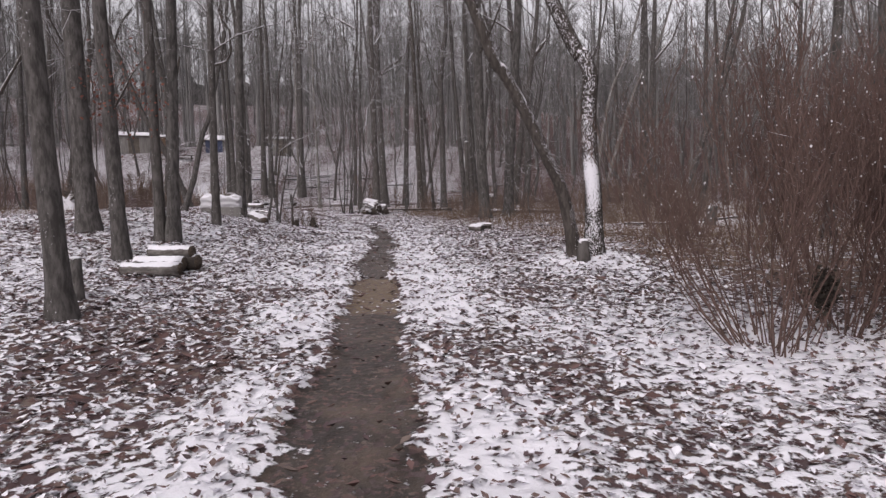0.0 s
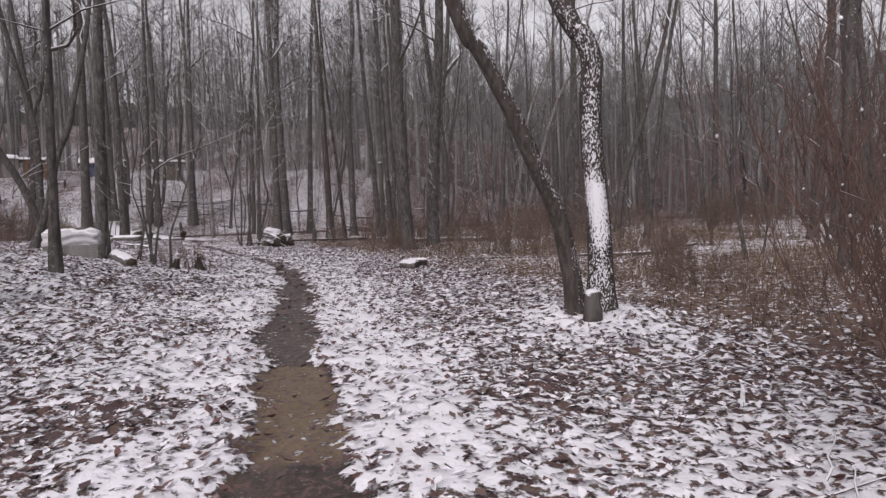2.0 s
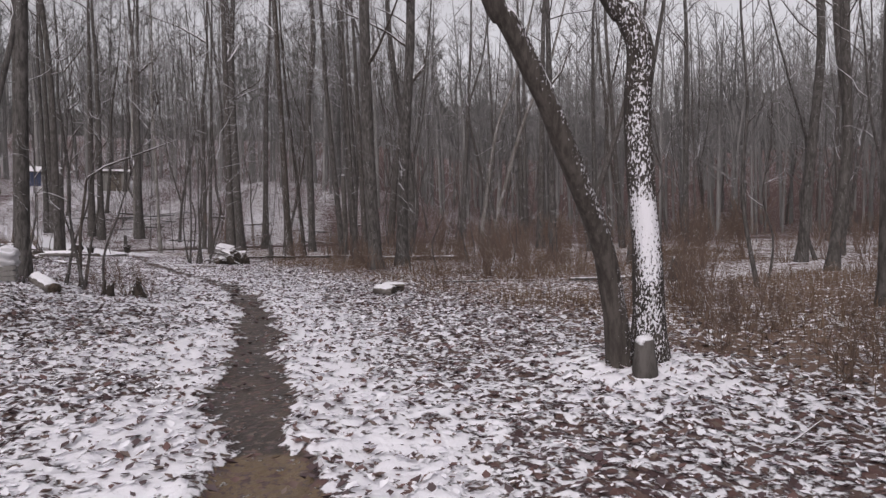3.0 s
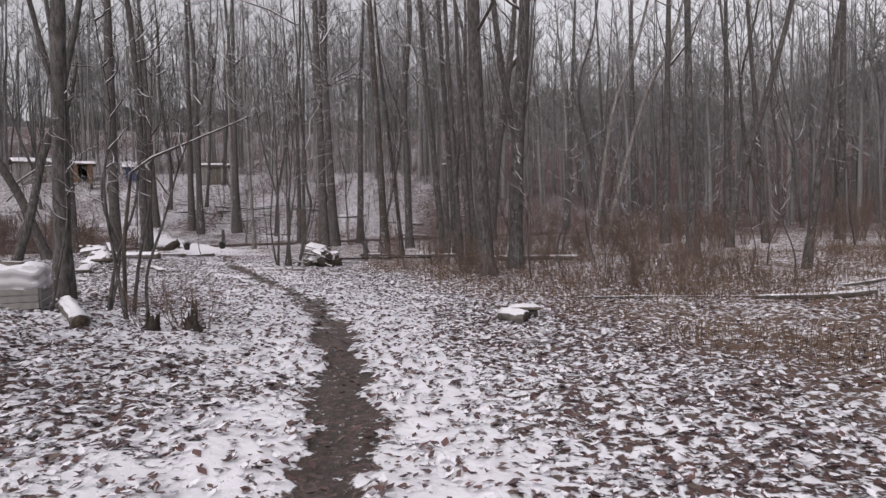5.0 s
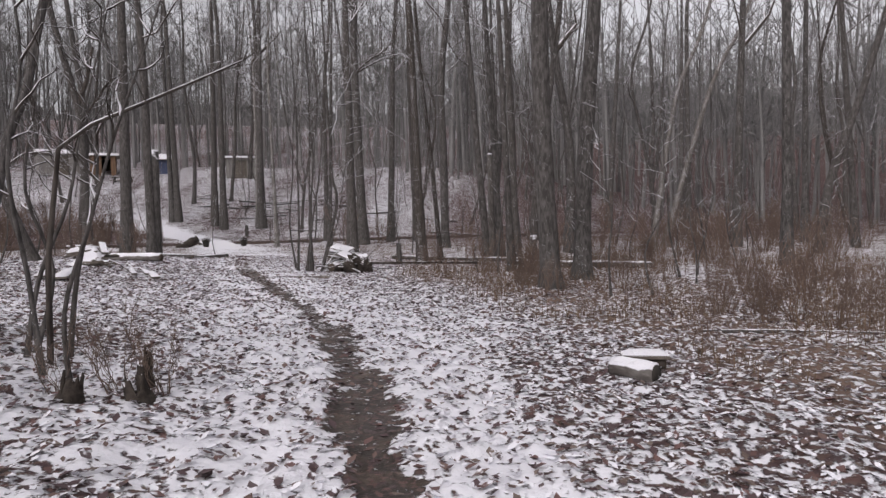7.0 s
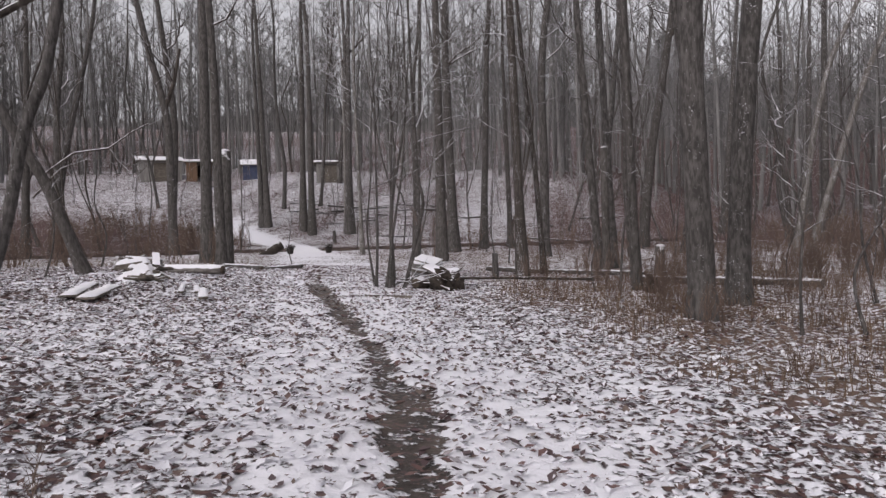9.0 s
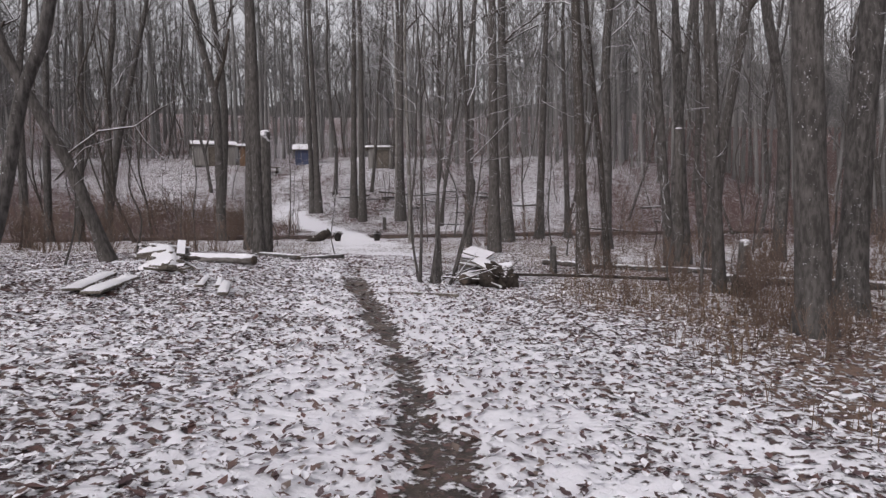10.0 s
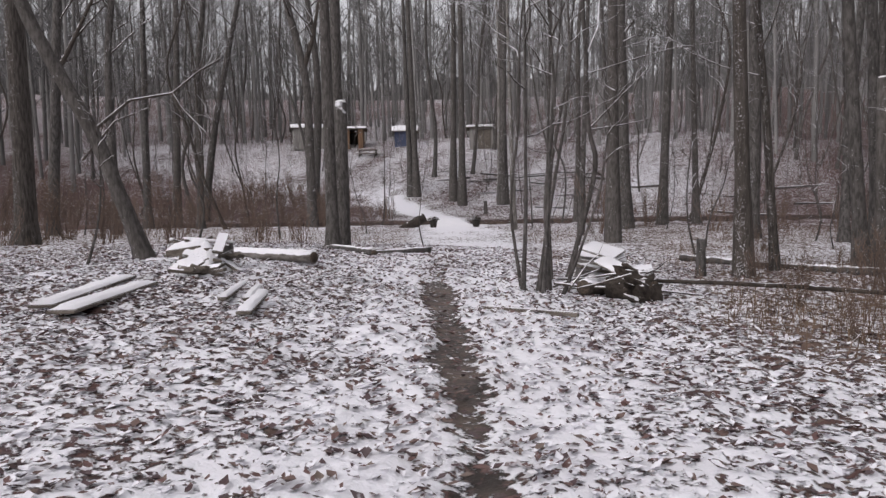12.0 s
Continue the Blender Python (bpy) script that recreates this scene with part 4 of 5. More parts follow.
def dry_grass(count, seed):
    rs = np.random.RandomState(seed)
    x, y = rs.uniform(-26, 16, count * 4), rs.uniform(7, 44, count * 4)
    half = len(x) // 2
    x[:half], y[:half] = rs.uniform(-3, 12, half), rs.uniform(9, 30, half)
    mixed = rs.permutation(len(x))
    x, y = x[mixed], y[mixed]
    _, _, straw = trail_masks(x, y)
    keep = np.flatnonzero((straw > 0.35 + 0.4 * rs.rand(count * 4)) & (lumpy(x, y, 0.8, 21) + 0.25 * rs.rand(count * 4) > 0.66))[:count]
    x, y = x[keep], y[keep]
    k, z = len(keep), land(x[:], y[:])
    h, w = rs.uniform(0.06, 0.36, k), rs.uniform(0.002, 0.005, k)
    a, bend = rs.uniform(0, 6.28, k), rs.uniform(0.1, 1.0, k)
    dx, dy = np.cos(a), np.sin(a)
    rows = []
    for f, half in ((0, 1), (0.55, 0.8), (1.0, 0.15)):
        off = bend * h * f * f
        for s in (-1, 1):
            rows.append(np.stack([x + dx * off - s * dy * w * half, y + dy * off + s * dx * w * half, z - 0.02 + h * f * (1 - 0.25 * f * bend)], -1))
    v = np.stack(rows, 1).reshape(-1, 3)
    f = (np.array([(0, 1, 3, 2), (2, 3, 5, 4)])[None] + 6 * np.arange(k)[:, None, None]).reshape(-1, 4)
    me = bpy.data.meshes.new("dry_grass")
    me.from_pydata(v.tolist(), [], f.tolist())
    me.materials.append(STRAW)
    tagged(new("dry_grass", me), "dry straw-brown grass standing through the snow", "grass", kind="stuff")


dry_grass(30000, 17)


# ---- logs, boards, stumps ----
def log_thing(name, m, length, r, label, snow=True, seed=1, group="", category="log", bend=0.0, mat=None, depth=0.26, drape=0.0, end_mat=None):
    """A log along local x, resting on z = 0, with cut ends and snow on its back."""
    rng = random.Random(seed)
    ob = thing(name, m, label, category, group)
    g = Geo()
    n = max(4, int(length / 0.35))
    bend = bend or (0.03 * length if name.startswith("fallen") else 0.0)

    def side(f):
        return bend * (math.sin(5.0 * f + seed) - math.sin(2.5 + seed))

    g.tube([(length * (i / n - 0.5), side(i / n) + rng.uniform(-0.08, 0.08) * r, r + rng.uniform(-0.05, 0.05) * r) for i in range(n + 1)], [r * rng.uniform(0.93, 1.06) for i in range(n + 1)], 14, True, 0.085, rng)
    part("bark", g, mat or (BARK if name.startswith("fallen") else LOG), ob)
    for s in (-1, 1):
        c = Geo()
        e = side(0.5 + 0.5 * s)
        c.tube([(s * (length / 2 + 0.002), e, r), (s * (length / 2 + 0.012), e, r)], [r * 0.88, r * 0.86], 14)
        part("cut_end", c, end_mat or CUT, ob, "dark hollow end" if end_mat else "pale sawn end grain")
    if snow:
        t = Geo()
        k, w = max(12, int(length / 0.05)), 9
        fallen = name.startswith("fallen")
        for i in range(k + 1):
            f = i / k
            x = length * (f - 0.5) * 0.98
            wave = noise.noise(Vector((3.1 * x, seed * 1.7, 0.3)))
            gap = max(0.0, 0.55 + 1.1 * wave) if fallen else 1.0
            ends = min(1.0, 9 * min(f, 1 - f)) ** 0.5
            front, back = 0.22 + drape + 0.55 * noise.noise(Vector((5.0 * x, seed, 1))), 0.60 + 0.35 * noise.noise(Vector((5.0 * x, seed, 5)))
            if fallen:
                front, back = 0.45 + 0.5 * gap * front, 0.45 + 0.4 * gap
            for j in range(w):
                u = 2 * j / (w - 1) - 1
                a = math.pi / 2 - u * (back if u > 0 else front)
                thick = min(0.03, depth * r) * (1 - u * u) * ends * min(1.0, gap) - 0.005 + 0.16 * r * noise.noise(Vector((7 * x, 2.5 * u, seed)))
                if j in (0, w - 1) or ends < 0.2 or gap < 0.1:
                    thick = -0.014
                t.v.append(Vector((x, side(f) - math.cos(a) * (r + thick) * -1, r + math.sin(a) * (r + thick))))
        t.f = [(i * w + j, (i + 1) * w + j, (i + 1) * w + j + 1, i * w + j + 1) for i in range(k) for j in range(w - 1)]
        part("snow_cover", t, SNOWPACK, ob, "white snow lying along the top")
    return ob


def on_land(x, y, turn, lift=0.0, tilt=0.0, roll=0.0):
    return pose(x, y, land_z(x, y) - 0.02 + lift, roll, tilt, turn)


# stacked logs under the trees
log_thing("log", on_land(-3.36, 9.06, 3, 0.0), 0.70, 0.085, "cut log with thin patchy snow in a small stack", False, 2, "stacked logs", mat=LOG_PALE)
log_thing("log", on_land(-3.34, 9.23, 1, 0.04), 0.60, 0.085, "cut log under white snow behind another", seed=3, group="stacked logs", mat=LOG_PALE, depth=0.10, drape=0.45)
log_thing("log", on_land(-3.24, 9.46, -6, 0.0), 0.56, 0.10, "dark cut log at the back of a small stack", False, 13, "stacked logs")
log_thing("log", on_land(-3.30, 9.44, -9, 0.15), 0.58, 0.085, "pale cut log dusted with snow on top of a small stack", False, 4, "stacked logs", mat=LOG_PALE)
log_thing("log", on_land(-4.41, 15.14, -52, 0.0, 6), 0.9, 0.085, "short log thickly covered with snow by a trunk", seed=33, mat=LOG_PALE, depth=0.35, drape=0.6)
# short log and slab in the leaves
log_thing("log", on_land(0.07, 16.6, -44), 0.37, 0.082, "short birch log under a snow cover in the leaves", seed=5, mat=LOG_PALE, depth=0.22, drape=0.75, end_mat=DARK)


def board(name, m, size, label, mat=BOARD, snow=0.03, group=""):
    ob = thing(name, m, label, "board", group)
    g = Geo()
    g.box(size, pose(0, 0, size[2] / 2), 0.006)
    part("plank", g, mat, ob, smooth=False)
    if snow:
        rng = random.Random(int(size[0] * 971))
        t, n, k = Geo(), max(6, int(size[0] / 0.12)), 6
        for i in range(n + 1):
            for j in range(k + 1):
                edge = i in (0, n) or j in (0, k)
                t.v.append(Vector((size[0] * 0.98 * (i / n - 0.5), size[1] * 0.97 * (j / k - 0.5), size[2] + (0.002 if edge else snow * rng.uniform(0.75, 1.1)))))
        w = k + 1
        t.f = [(i * w + j, (i + 1) * w + j, (i + 1) * w + j + 1, i * w + j + 1) for i in range(n) for j in range(k)]
        part("snow_cover", t, SNOWPACK, ob, "smooth white snow on the top")
    return ob


board("slab", on_land(0.21, 16.87, -4, 0.13), (0.38, 0.2, 0.03), "split wooden slab with snow lying across small logs")
log_thing("log", on_land(0.22, 16.9, -6), 0.3, 0.072, "short dark log holding up a slab", False, 6)

log_thing("fallen_log", on_land(2.89, 18.47, -4), 3.4, 0.024, "thin fallen trunk with snow along its top", seed=7)
log_thing("fallen_log", on_land(4.41, 18.04, 12), 1.8, 0.05, "thin fallen branch lying in brown brush", seed=8)
log_thing("fallen_log", on_land(-2.22, 30.0, -28), 4.2, 0.065, "long fallen trunk under white snow in the brush", seed=9)
log_thing("fallen_log", on_land(1.03, 27.52, -22), 3.4, 0.085, "thick fallen trunk with snow on its back", seed=10)
log_thing("fallen_log", on_land(-2.95, 26.4, -8, 0.18), 3.2, 0.025, "thin dead pole lying beside the brush pile", False, 11, mat=LOG_BARE)
log_thing("log", on_land(-9.25, 25.85, -7), 1.75, 0.09, "snow-covered log lying at the wood's edge", seed=12, mat=LOG_PALE, depth=0.2, drape=0.6)
log_thing("fallen_log", on_land(5.9, 19.6, 16, 0.02, -4), 1.8, 0.03, "dead bough with snow leaning in the brush", seed=15)
# boards laid side by side
board("plank", on_land(-8.93, 22.63, 121.5, 0.035), (2.17, 0.22, 0.03), "long board under smooth snow on the ground", group="snowy boards")
board("plank", on_land(-8.5, 22.52, 117.5, 0.035), (1.9, 0.24, 0.035), "long board under smooth snow beside another", group="snowy boards")
board("plank", on_land(-7.28, 23.23, 122, 0.035), (1.44, 0.14, 0.035), "short snowy board lying in the leaves", group="snowy boards")
board("plank", on_land(-7.82, 23.52, 121, 0.03), (1.2, 0.09, 0.035), "narrow snowy board lying in the leaves", group="snowy boards")
board("plank", on_land(-7.6, 23.58, 123, 0.03), (1.0, 0.09, 0.035), "narrow snowy board among twigs", group="snowy boards")
board("plank", on_land(-4.87, 24.64, -4, 0.0), (1.1, 0.07, 0.05), "grey board end sticking out of the leaves", snow=0.0)


def heap(name, m, size, seed, label, category):
    """A snow-covered mound of debris."""
    rng = random.Random(seed)
    ob = thing(name, m, label, category)
    g, n = Geo(), 26
    for i in range(n + 1):
        for j in range(n + 1):
            u, v = 2 * i / n - 1, 2 * j / n - 1
            bell = max(0.0, 1 - u * u - v * v) ** 0.8
            bump = noise.noise(Vector((u * 2.2 + seed, v * 2.2, 0))) * 0.45 + noise.noise(Vector((u * 5, v * 5 + seed, 3))) * 0.16
            g.v.append(Vector((u * size[0] / 2, v * size[1] / 2, size[2] * bell * (0.75 + bump) - 0.03)))
    w = n + 1
    g.f = [(i * w + j, (i + 1) * w + j, (i + 1) * w + j + 1, i * w + j + 1) for i in range(n) for j in range(n)]
    part("snow_cover", g, SNOWPACK, ob)
    for k in range(14):
        b = Geo()
        a, x, y = rng.uniform(0, 3.14), rng.uniform(-0.3, 0.3) * size[0], rng.uniform(-0.3, 0.3) * size[1]
        b.box((rng.uniform(0.3, 0.7), rng.uniform(0.06, 0.14), 0.04), pose(x, y, size[2] * rng.uniform(0.3, 0.9), rng.uniform(-25, 25), rng.uniform(-25, 25), math.degrees(a)), 0.005)
        part("broken_board", b, BOARD, ob, smooth=False)
    return ob


heap("debris_pile", on_land(-9.25, 24.5, 20), (0.95, 0.85, 0.40), 3, "pile of broken boards under lumpy snow", "pile")

heap("debris_pile", on_land(-8.95, 24.1, -15), (0.8, 0.6, 0.13), 6, "scattered boards under thin snow beside a pile", "pile")


def crate(m, label):
    ob = thing("wooden_crate", m, label, "crate")
    for s in (-1, 1):
        for k in range(3):
            g = Geo()
            g.box((0.55, 0.02, 0.12), pose(0, s * 0.17, 0.08 + 0.14 * k), 0.004)
            part("slat", g, GREYWOOD, ob, smooth=False)
    for x in (-0.25, 0.25):
        for y in (-0.14, 0.14):
            g = Geo()
            g.box((0.04, 0.04, 0.46), pose(x, y, 0.23), 0.004)
            part("post", g, GREYWOOD, ob, smooth=False)
    g = Geo()
    g.box((0.58, 0.36, 0.03), pose(0, 0, 0.475), 0.008)
    part("snow_cover", g, SNOWPACK, ob, "flat layer of snow")


crate(on_land(-9.42, 24.75, 22, -0.1, 6, -5), "weathered crate leaning on a snowy debris pile")
board("slab", on_land(-9.42, 24.45, 25, 0.24, -8, 10), (0.46, 0.3, 0.09), "thick snowy slab lying on a debris pile", snow=0.05)

heap("snowy_stump", on_land(-15.6, 25.2, 0), (0.9, 0.7, 0.75), 5, "old stump and roots under lumpy snow", "stump")


def rotten_stump(m, r, h, seed, label, wood=LOG_BARE):
    """A hollow broken stump with a jagged rim and flaring roots."""
    ob = thing("stump", m, label, "stump", "rotten stumps")
    g, n, rows = Geo(), 28, ((-0.2, 1.55), (0.04, 1.25), (0.35, 1.0), (0.7, 0.95), (1.0, 0.92), (1.0, 0.70), (0.6, 0.60), (0.3, 0.5))
    for row, (up, out) in enumerate(rows):
        for k in range(n):
            c, s = math.cos(2 * math.pi * k / n), math.sin(2 * math.pi * k / n)
            rim = 0.72 + 0.75 * noise.noise(Vector((c * 1.8 + seed, s * 1.8, 0)))+ 0.35 * noise.noise(Vector((c * 6, s * 6 + seed, 2)))
            q = r * out * (1 + 0.28 * noise.noise(Vector((c * 2.4 + seed, s * 2.4, up))) + 0.16 * noise.noise(Vector((c * 6, s * 6, seed))))
            if up < 0.3 and row < 3:
                q *= 1 + 0.35 * max(0.0, noise.noise(Vector((c * 2.8, s * 2.8, seed + 4))))
            g.v.append(Vector((c * q, s * q, h * (up if up < 0.3 else up * max(0.3, rim)))))
    g.f = [(i * n + k, i * n + (k + 1) % n, (i + 1) * n + (k + 1) % n, (i + 1) * n + k) for i in range(len(rows) - 1) for k in range(n)]
    g.f.append(tuple((len(rows) - 1) * n + k for k in range(n)))
    part("wood", g, wood, ob)
    return ob


# brush pile of cut logs beside the trail
log_thing("log", on_land(-4.38, 26.54, 35, 0.0), 0.65, 0.12, "snowy cut log in a brush pile", seed=21, group="brush pile logs")
log_thing("log", on_land(-4.03, 26.0, -20, 0.0), 0.55, 0.14, "dark cut log with bare rough bark", False, 22, "brush pile logs", mat=LOG_BARE)
log_thing("log", on_land(-4.48, 26.16, 70, 0.0, 8), 0.6, 0.10, "snowy cut log lying across a brush pile", seed=23, group="brush pile logs")
rotten_stump(on_land(-4.0, 26.05, 30, 0.22, -62, 14), 0.15, 0.38, 3, "dark hollow stump tipped over on a brush pile", LOG_ROTTEN)
rotten_stump(on_land(-3.88, 25.92, 80, 0.10, -70, -10), 0.13, 0.36, 8, "dark broken stump piece lying against a log", LOG_ROTTEN)
crate(on_land(-4.62, 26.75, 20, 0.02, 8, 14), "weathered crate tilted at the back of a brush pile")
board("plank", on_land(-4.5, 26.6, -20, 0.52, 12, 18), (0.5, 0.3, 0.025), "snowy board lying askew over a crate", group="brush pile boards")
board("plank", on_land(-4.32, 26.32, -25, 0.36, 20, 16), (0.42, 0.26, 0.03), "snowy board propped on a brush pile", group="brush pile boards")
board("plank", on_land(-4.52, 26.51, 30, 0.26, 14), (0.6, 0.28, 0.04), "tilted snowy slab on a brush pile", group="brush pile boards")

snag(1.82, 10.45, 0.075, 0.24, 0.0, "low cut stump with a snowy top by two trees", "stump", "stump", BARK)
rotten_stump(on_land(-3.6, 15.11, 0, 0, 8), 0.065, 0.17, 11, "small dark rotten stump with sprouts round it")
rotten_stump(on_land(-3.25, 15.27, 0, 0, -14), 0.075, 0.19, 15, "small dark rotten stump with sprouts round it")
rotten_stump(on_land(-3.4, 15.6, 0, 0, 5), 0.05, 0.24, 17, "small dark rotten stump with sprouts round it")
rotten_stump(on_land(-0.33, 26.1, 40, 0, 6), 0.17, 0.42, 21, "rotten dark stump standing in brown brush")
snag(-0.05, 28.3, 0.10, 0.72, 0.03, "tall stump with a snowy top by a fallen trunk", "stump", "stump", BARK)
snag(5.36, 17.57, 0.12, 0.45, 0.05, "old stump in brown brush with snow", "stump", "stump", BARK, 0)
snag(-3.48, 28.75, 0.07, 0.55, 0.0, "short broken stub beside a fallen trunk", "stump", "stump", BARK, 0)
snag(-16.3, 52.37, 0.10, 0.75, 0.0, "short wooden marker post on the hillside", "wooden_post", "post")


def stick(x, y, lift, length, r, turn, tilt):
    rng = random.Random(int(1000 * length))
    ob = thing("stick", on_land(x, y, turn, lift, tilt), "bare dead stick poking from a brush pile", "stick", "sticks of the brush pile")
    g = Geo()
    g.tube([(length * (i / 4 - 0.5), rng.uniform(-0.03, 0.03), r + rng.uniform(-0.02, 0.02)) for i in range(5)], [r, r * 0.95, r * 0.85, r * 0.7, r * 0.4], 6)
    part("wood", g, BOUGH, ob)
    return ob


for x, y, lift, length, r, turn, tilt in ((-4.3, 26.1, 0.25, 1.5, 0.018, -20, -8), (-4.5, 26.3, 0.3, 1.2, 0.014, 35, -20), (-4.1, 26.0, 0.12, 1.7, 0.02, 5, 3), (-4.6, 26.2, 0.35, 0.9, 0.012, 70, -35), (-4.4, 25.8, 0.2, 1.1, 0.015, 150, 15), (-3.9, 26.0, 0.3, 1.0, 0.013, -50, -25)):
    stick(x, y, lift, length, r, turn, tilt)
def tarped_pile(m, size):
    """A low board box under a white sheet that lies in layered folds and sags over the sides."""
    ob = thing("covered_woodpile", m, "low grey box under a creased white sheet with bricks", "pile")
    for k in range(3):
        for turn, w, d in ((0, size[0], size[1]), (90, size[1], size[0]), (180, size[0], size[1]), (270, size[1], size[0])):
            g = Geo()
            g.box((w * 0.86, 0.03, size[2] * 0.15), pose(0, 0, 0, 0, 0, turn) @ pose(0, -d * 0.44, size[2] * (0.05 + 0.16 * k)), 0.004)
            part("side_board", g, GREYWOOD, ob, smooth=False)
    g, n, rings = Geo(), 96, 22
    for ring in range(rings):
        f = ring / (rings - 1)
        out = min(1.0, f / 0.45) ** 0.8
        up = 1.0 - 0.62 * max(0.0, (f - 0.28) / 0.72) ** 1.1
        for k in range(n):
            a = 2 * math.pi * k / n
            c, s = math.cos(a), math.sin(a)
            box = 1 / (abs(c) ** 6 + abs(s) ** 6) ** (1 / 6)
            layer = 0.075 * math.sin(26 * up + 2.5 * noise.noise(Vector((c * 1.6, s * 1.6, 2)))) * (1 if f > 0.4 else 0)
            fold = noise.noise(Vector((c * 4, s * 4, up * 2))) * 0.07 * out
            q = out * box * (0.94 + fold + layer * 0.6)
            sag = 0.16 * noise.noise(Vector((c * out * 1.7, s * out * 1.7, 7))) + 0.05 * noise.noise(Vector((c * out * 6, s * out * 6, 4)))
            hem = 0.10 * noise.noise(Vector((c * 3, s * 3, 9))) * f
            g.v.append(Vector((c * q * size[0] / 2, s * q * size[1] / 2, size[2] * (up + sag * (1 - 0.6 * f) + hem))))
    g.f = [(i * n + k, i * n + (k + 1) % n, (i + 1) * n + (k + 1) % n, (i + 1) * n + k) for i in range(rings - 1) for k in range(n)]
    part("sheet", g, TARP, ob, "creased white plastic sheet")
    return ob


tarped_pile(on_land(-5.36, 15.52, 24), (0.86, 0.76, 0.46))
for x, y, turn in ((-5.42, 15.42, 32), (-5.22, 15.48, 12)):
    ob = thing("brick", on_land(x, y, turn, 0.46, 4), "grey brick weighing down a white sheet", "brick", "bricks on the sheet")
    g = Geo()
    g.box((0.2, 0.1, 0.065), pose(0, 0, 0.0), 0.006)
    part("block", g, BOARD, ob, smooth=False)
for x, y, length, turn, tilt in ((2.35, 7.35, 0.85, 20, -6), (2.3, 7.6, 0.6, 55, -10), (2.15, 7.15, 0.5, 62, -14), (2.5, 7.0, 0.45, 75, -20), (2.35, 9.45, 0.7, 38, -8), (3.2, 6.5, 0.9, 8, -3)):
    ob = stick(x, y, 0.03, length, 0.007, turn, tilt)
    tagged(ob, "thin bare stick lying on the snow", group="sticks on the snow")
snag(2.2, 8.35, 0.012, 0.17, 0.0, "thin cut stem with a snow cap in the leaves", "cut_stem", "stem")


# ---- footbridge ----
def footbridge():
    ob = thing("footbridge", pose(-15.15, 45.2, -0.38, 0, 0, 28), "low wooden footbridge with snow on its deck", "bridge")
    for s in (-1, 1):
        g = Geo()
        g.tube([(s * 0.6, -3.4, 0.62), (s * 0.6, 0, 0.64), (s * 0.6, 3.4, 0.7)], [0.13, 0.13, 0.12], 10, True, 0.04, random.Random(2))
        part("beam", g, LOG, ob)
    for k in range(36):
        g = Geo()
        g.box((1.5, 0.18, 0.05), pose(0, -3.33 + 0.19 * k, 0.78 + 0.0015 * k), 0.006)
        part("deck_board", g, BOARD, ob, smooth=False)
    t, rng = Geo(), random.Random(8)
    for j in range(9):
        t.v.append(Vector((1.7 * (j / 8 - 0.5), -4.0, 0.66)))
    for i in range(25):
        for j in range(9):
            edge = j in (0, 8)
            t.v.append(Vector((1.46 * (j / 8 - 0.5), -3.44 + 6.86 * i / 24, 0.81 + 0.0015 * i + (0.007 if edge else rng.uniform(0.03, 0.05)))))
    t.f = [(i * 9 + j, i * 9 + j + 1, (i + 1) * 9 + j + 1, (i + 1) * 9 + j) for i in range(25) for j in range(8)]
    part("snow_cover", t, SNOWPACK, ob, "white snow over the boards")


footbridge()


def bridge_post(x, y):
    """A dark planter on a stand, with a round withered plant dusted with snow."""
    ob = thing("bridge_planter", pose(x, y, 0.42), "dark planter with a round snow-dusted plant by the bridge", "planter", "planters of the footbridge")
    g = Geo()
    g.tube([(0, 0, -0.4), (0, 0, 0.02), (0, 0, 0.24), (0, 0, 0.25), (0, 0, 0.30), (0, 0, 0.30)], [0.12, 0.12, 0.155, 0.175, 0.175, 0.12], 14, True, 0.02, random.Random(4))
    part("pot", g, DARK, ob)
    c, rng = Geo(), random.Random(int(abs(x) * 100))
    for k in range(150):
        a, up = rng.uniform(0, 6.28), rng.uniform(0.0, 1.0)
        d = Vector((math.cos(a) * (1 - up * up) ** 0.5, math.sin(a) * (1 - up * up) ** 0.5, 0.75 * up))
        c.tube([Vector((0, 0, 0.28)) + d * 0.06, Vector((0, 0, 0.28)) + d * rng.uniform(0.17, 0.27)], [0.012, 0.006], 3, False)
    tagged(part("plant", c, BOUGH, ob, "round dry plant with snow on it"), kind="stuff")


bridge_post(-14.35, 41.85)
bridge_post(-12.8, 42.5)
log_thing("log", pose(-15.2, 41.9, land_z(-15.2, 41.9) - 0.05, 0, -24, 60), 1.1, 0.2, "dark log end at the bank beside the bridge", False, 31, mat=LOG_BARE)
for x, y, turn, length, r in ((-9.2, 28.1, -30, 1.7, 0.06), (-8.6, 28.6, 50, 1.3, 0.05), (-9.5, 28.5, -8, 1.5, 0.04)):
    log_thing("fallen_branch", on_land(x, y, turn), length, r, "fallen branch with snow beside the trail", seed=int(40 + 9 * r * 100), category="branch")
deadfall = random.Random(77)
for k in range(26):
    x, y = deadfall.gauss(-17.5, 3.2), deadfall.gauss(60, 2.2)
    if k > 17:
        x, y = deadfall.uniform(-30, 4), deadfall.uniform(53, 66)
    log_thing("fallen_branch", pose(x, y, land_z(x, y) + 0.02, 0, deadfall.uniform(-6, 6), deadfall.uniform(-50, 50)), deadfall.uniform(1.8, 4.5), deadfall.uniform(0.03, 0.075), "dead branch lying in a jumble on the hillside", k % 3 == 0, 50 + k, "deadfall on the hill", "branch")



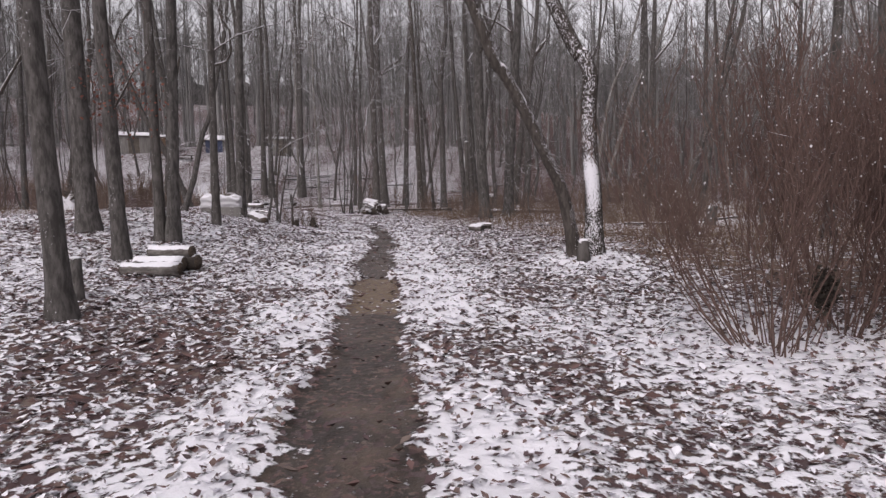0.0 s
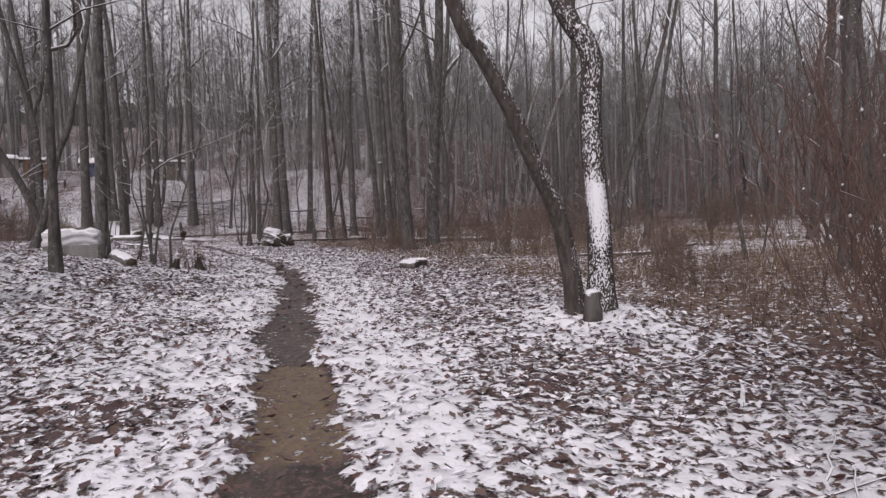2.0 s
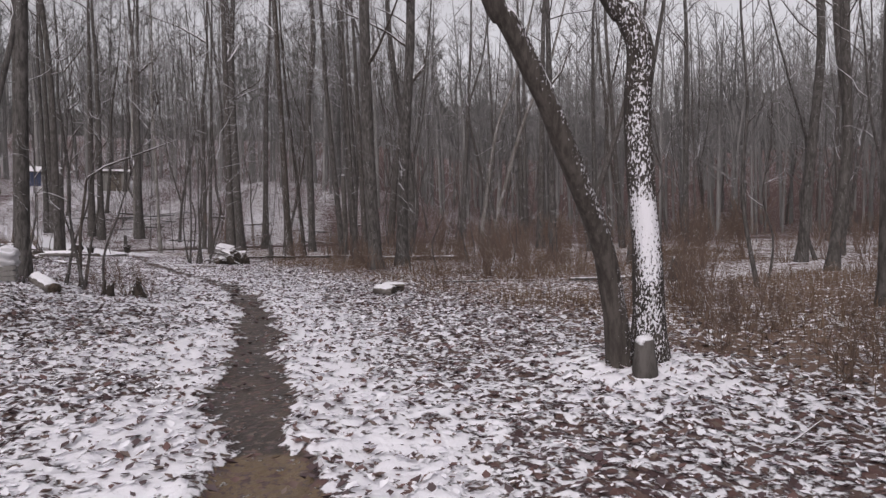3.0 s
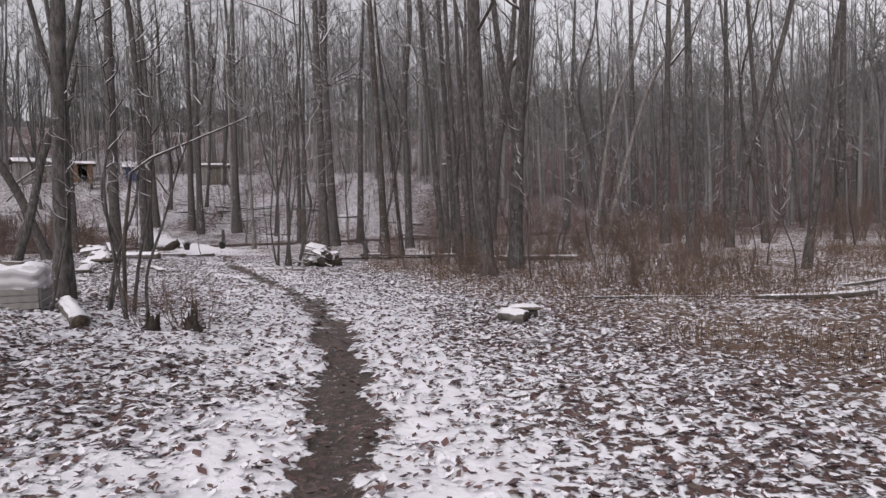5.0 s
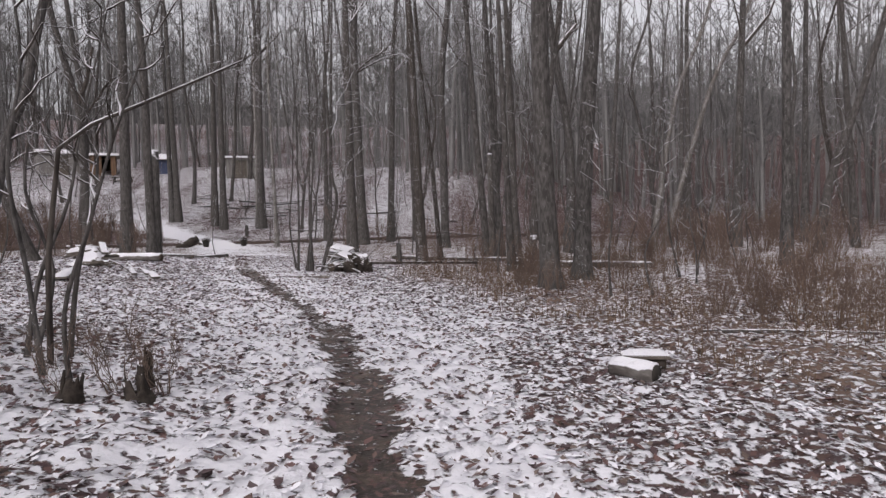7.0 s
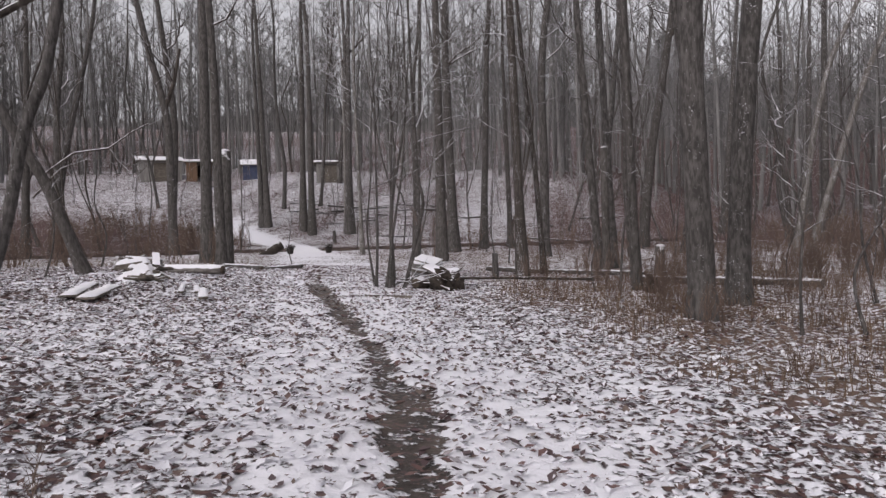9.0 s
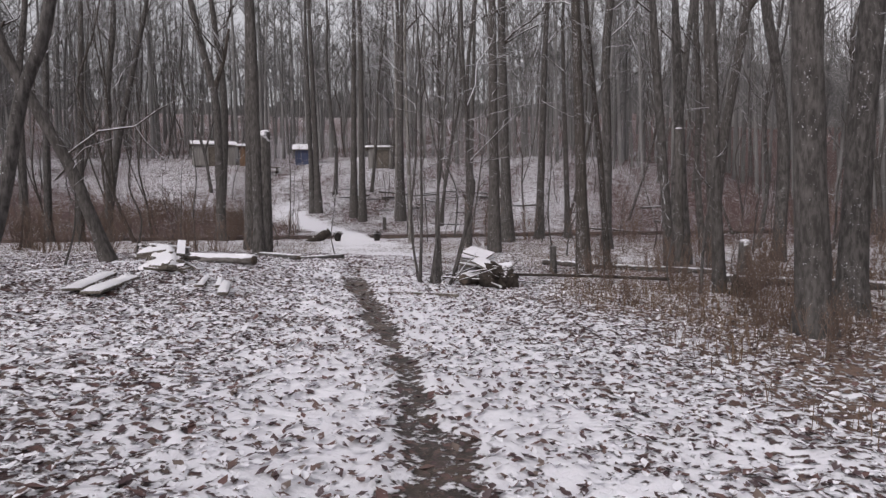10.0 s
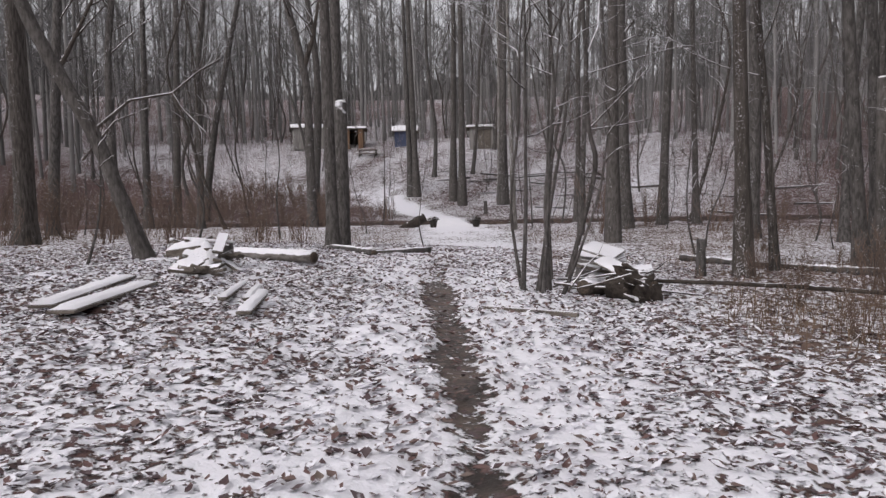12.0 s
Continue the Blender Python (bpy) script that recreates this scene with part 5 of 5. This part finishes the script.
# ---- cabins on the hill ----
def cabin(m, w, d, h, wall_mat, label, pitch=0.8, open_front=False, door=None):
    """A small building. The front faces local -y; the roof falls to the front."""
    ob = thing("cabin" if w > 4 else "shed", m, label, "cabin" if w > 4 else "shed")
    t = 0.12
    for name, size, at in (("wall", (w, t, h), (0, d / 2, h / 2)), ("wall", (t, d - 2 * t, h), (-w / 2 + t / 2, 0, h / 2)), ("wall", (t, d - 2 * t, h), (w / 2 - t / 2, 0, h / 2))):
        g = Geo()
        g.box(size, pose(*at), 0.01)
        part(name, g, wall_mat, ob, smooth=False)
    spans = [(-w / 2, -w / 2 + 0.45 * w), (w / 2 - 0.2 * w, w / 2)] if open_front else [(-w / 2, -0.5), (0.5, w / 2)]
    for a, b in spans:
        g = Geo()
        g.box((b - a, t, h), pose((a + b) / 2, -d / 2, h / 2), 0.01)
        part("wall", g, wall_mat, ob, smooth=False)
    if not open_front:
        g = Geo()
        g.box((1.0, 0.06, h - 0.15), pose(0, -d / 2 + 0.04, h / 2 - 0.075), 0.01)
        part("door", g, door or DARK, ob, "closed door", False)
        g = Geo()
        g.box((1.0, t, 0.15), pose(0, -d / 2, h - 0.075), 0.01)
        part("lintel", g, wall_mat, ob, smooth=False)
    else:
        # Added near-black sheet before the back wall: the porch's shade as colour.
        g = Geo()
        g.box((w - 0.4, 0.05, h - 0.3), pose(0, d / 2 - 0.3, h / 2), 0.01)
        part("inner_wall", g, DARK, ob, "dark sheet standing for the shade inside", False)
    g = Geo()
    for s in (-1, 1):
        start = len(g.v)
        for x in (-w / 2 - 0.25, w / 2 + 0.25):
            for y, z in ((s * (d / 2 + 0.2), h - 0.04), (0, h + pitch), (0, h + pitch + 0.06), (s * (d / 2 + 0.2), h + 0.02)):
                g.v.append(Vector((x, y, z)))
        for k in range(4):
            g.f.append((start + k, start + (k + 1) % 4, start + 4 + (k + 1) % 4, start + 4 + k))
        g.f += [tuple(start + k for k in range(4)), tuple(start + 7 - k for k in range(4))]
    part("roof", g, BOARD, ob, smooth=False)
    g = Geo()
    rng = random.Random(int(w * 10))
    for s in (-1, 1):
        start = len(g.v)
        for i in range(13):
            for j in range(5):
                f = j / 4
                y, z = s * (d / 2 + 0.21) * f, h + pitch + 0.06 - (pitch + 0.04) * f
                g.v.append(Vector(((w + 0.5) * (i / 12 - 0.5), y, z + (0.01 if i in (0, 12) else 0.04 + rng.uniform(-0.015, 0.015)))))
        g.f += [(start + i * 5 + j, start + (i + 1) * 5 + j, start + (i + 1) * 5 + j + 1, start + i * 5 + j + 1) for i in range(12) for j in range(4)]
    part("roof_snow", g, SNOWPACK, ob, "white snow on the roof")
    for k in range(int(w / 0.3) + 1):
        x = -w / 2 + 0.05 + 0.3 * k
        if any(a < x < b for a, b in spans):
            g = Geo()
            g.box((0.03, 0.02, h - 0.15), pose(x, -d / 2 - 0.068, h / 2 - 0.05))
            part("batten", g, wall_mat, ob, smooth=False)
    return ob


def hill_pose(x, y, turn):
    return pose(x, y, land_z(x, y) - 0.35, 0, 0, turn)


cabin(hill_pose(-36.1, 64.3, 40), 3.2, 2.6, 1.7, GREYWOOD, "grey wooden cabin with snow on its roof", 0.38, door=BOARD)
cabin(hill_pose(-33.0, 65.3, 28), 1.9, 2.2, 1.6, TAN, "small tan plank cabin with an open porch side", 0.22, True)
cabin(hill_pose(-28.95, 66.9, 25), 1.6, 1.8, 1.3, BLUE, "blue panelled shed with snow on its roof", 0.45, door=BLUE)
cabin(hill_pose(-22.4, 67.75, 22), 2.3, 2.4, 1.65, GREYWOOD, "grey wooden shed with a snowy roof", 0.22, door=BOARD)


def picnic_bench(m):
    ob = thing("picnic_table", m, "dark wooden picnic table with snow on top", "table")
    for size, at in (((1.7, 0.7, 0.05), (0, 0, 0.74)), ((1.7, 0.26, 0.045), (0, -0.7, 0.43)), ((1.7, 0.26, 0.045), (0, 0.7, 0.43))):
        g = Geo()
        g.box(size, pose(*at), 0.008)
        part("board", g, BOARD, ob, smooth=False)
    for x in (-0.6, 0.6):
        for s in (-1, 1):
            g = Geo()
            g.box((0.06, 0.09, 0.85), pose(x, s * 0.42, 0.37, s * 32), 0.006)
            part("leg", g, DARK, ob, smooth=False)
        g = Geo()
        g.box((0.05, 1.5, 0.08), pose(x + 0.055, 0, 0.38), 0.006)
        part("cross_beam", g, DARK, ob, smooth=False)


picnic_bench(hill_pose(-29.94, 62.71, 20))
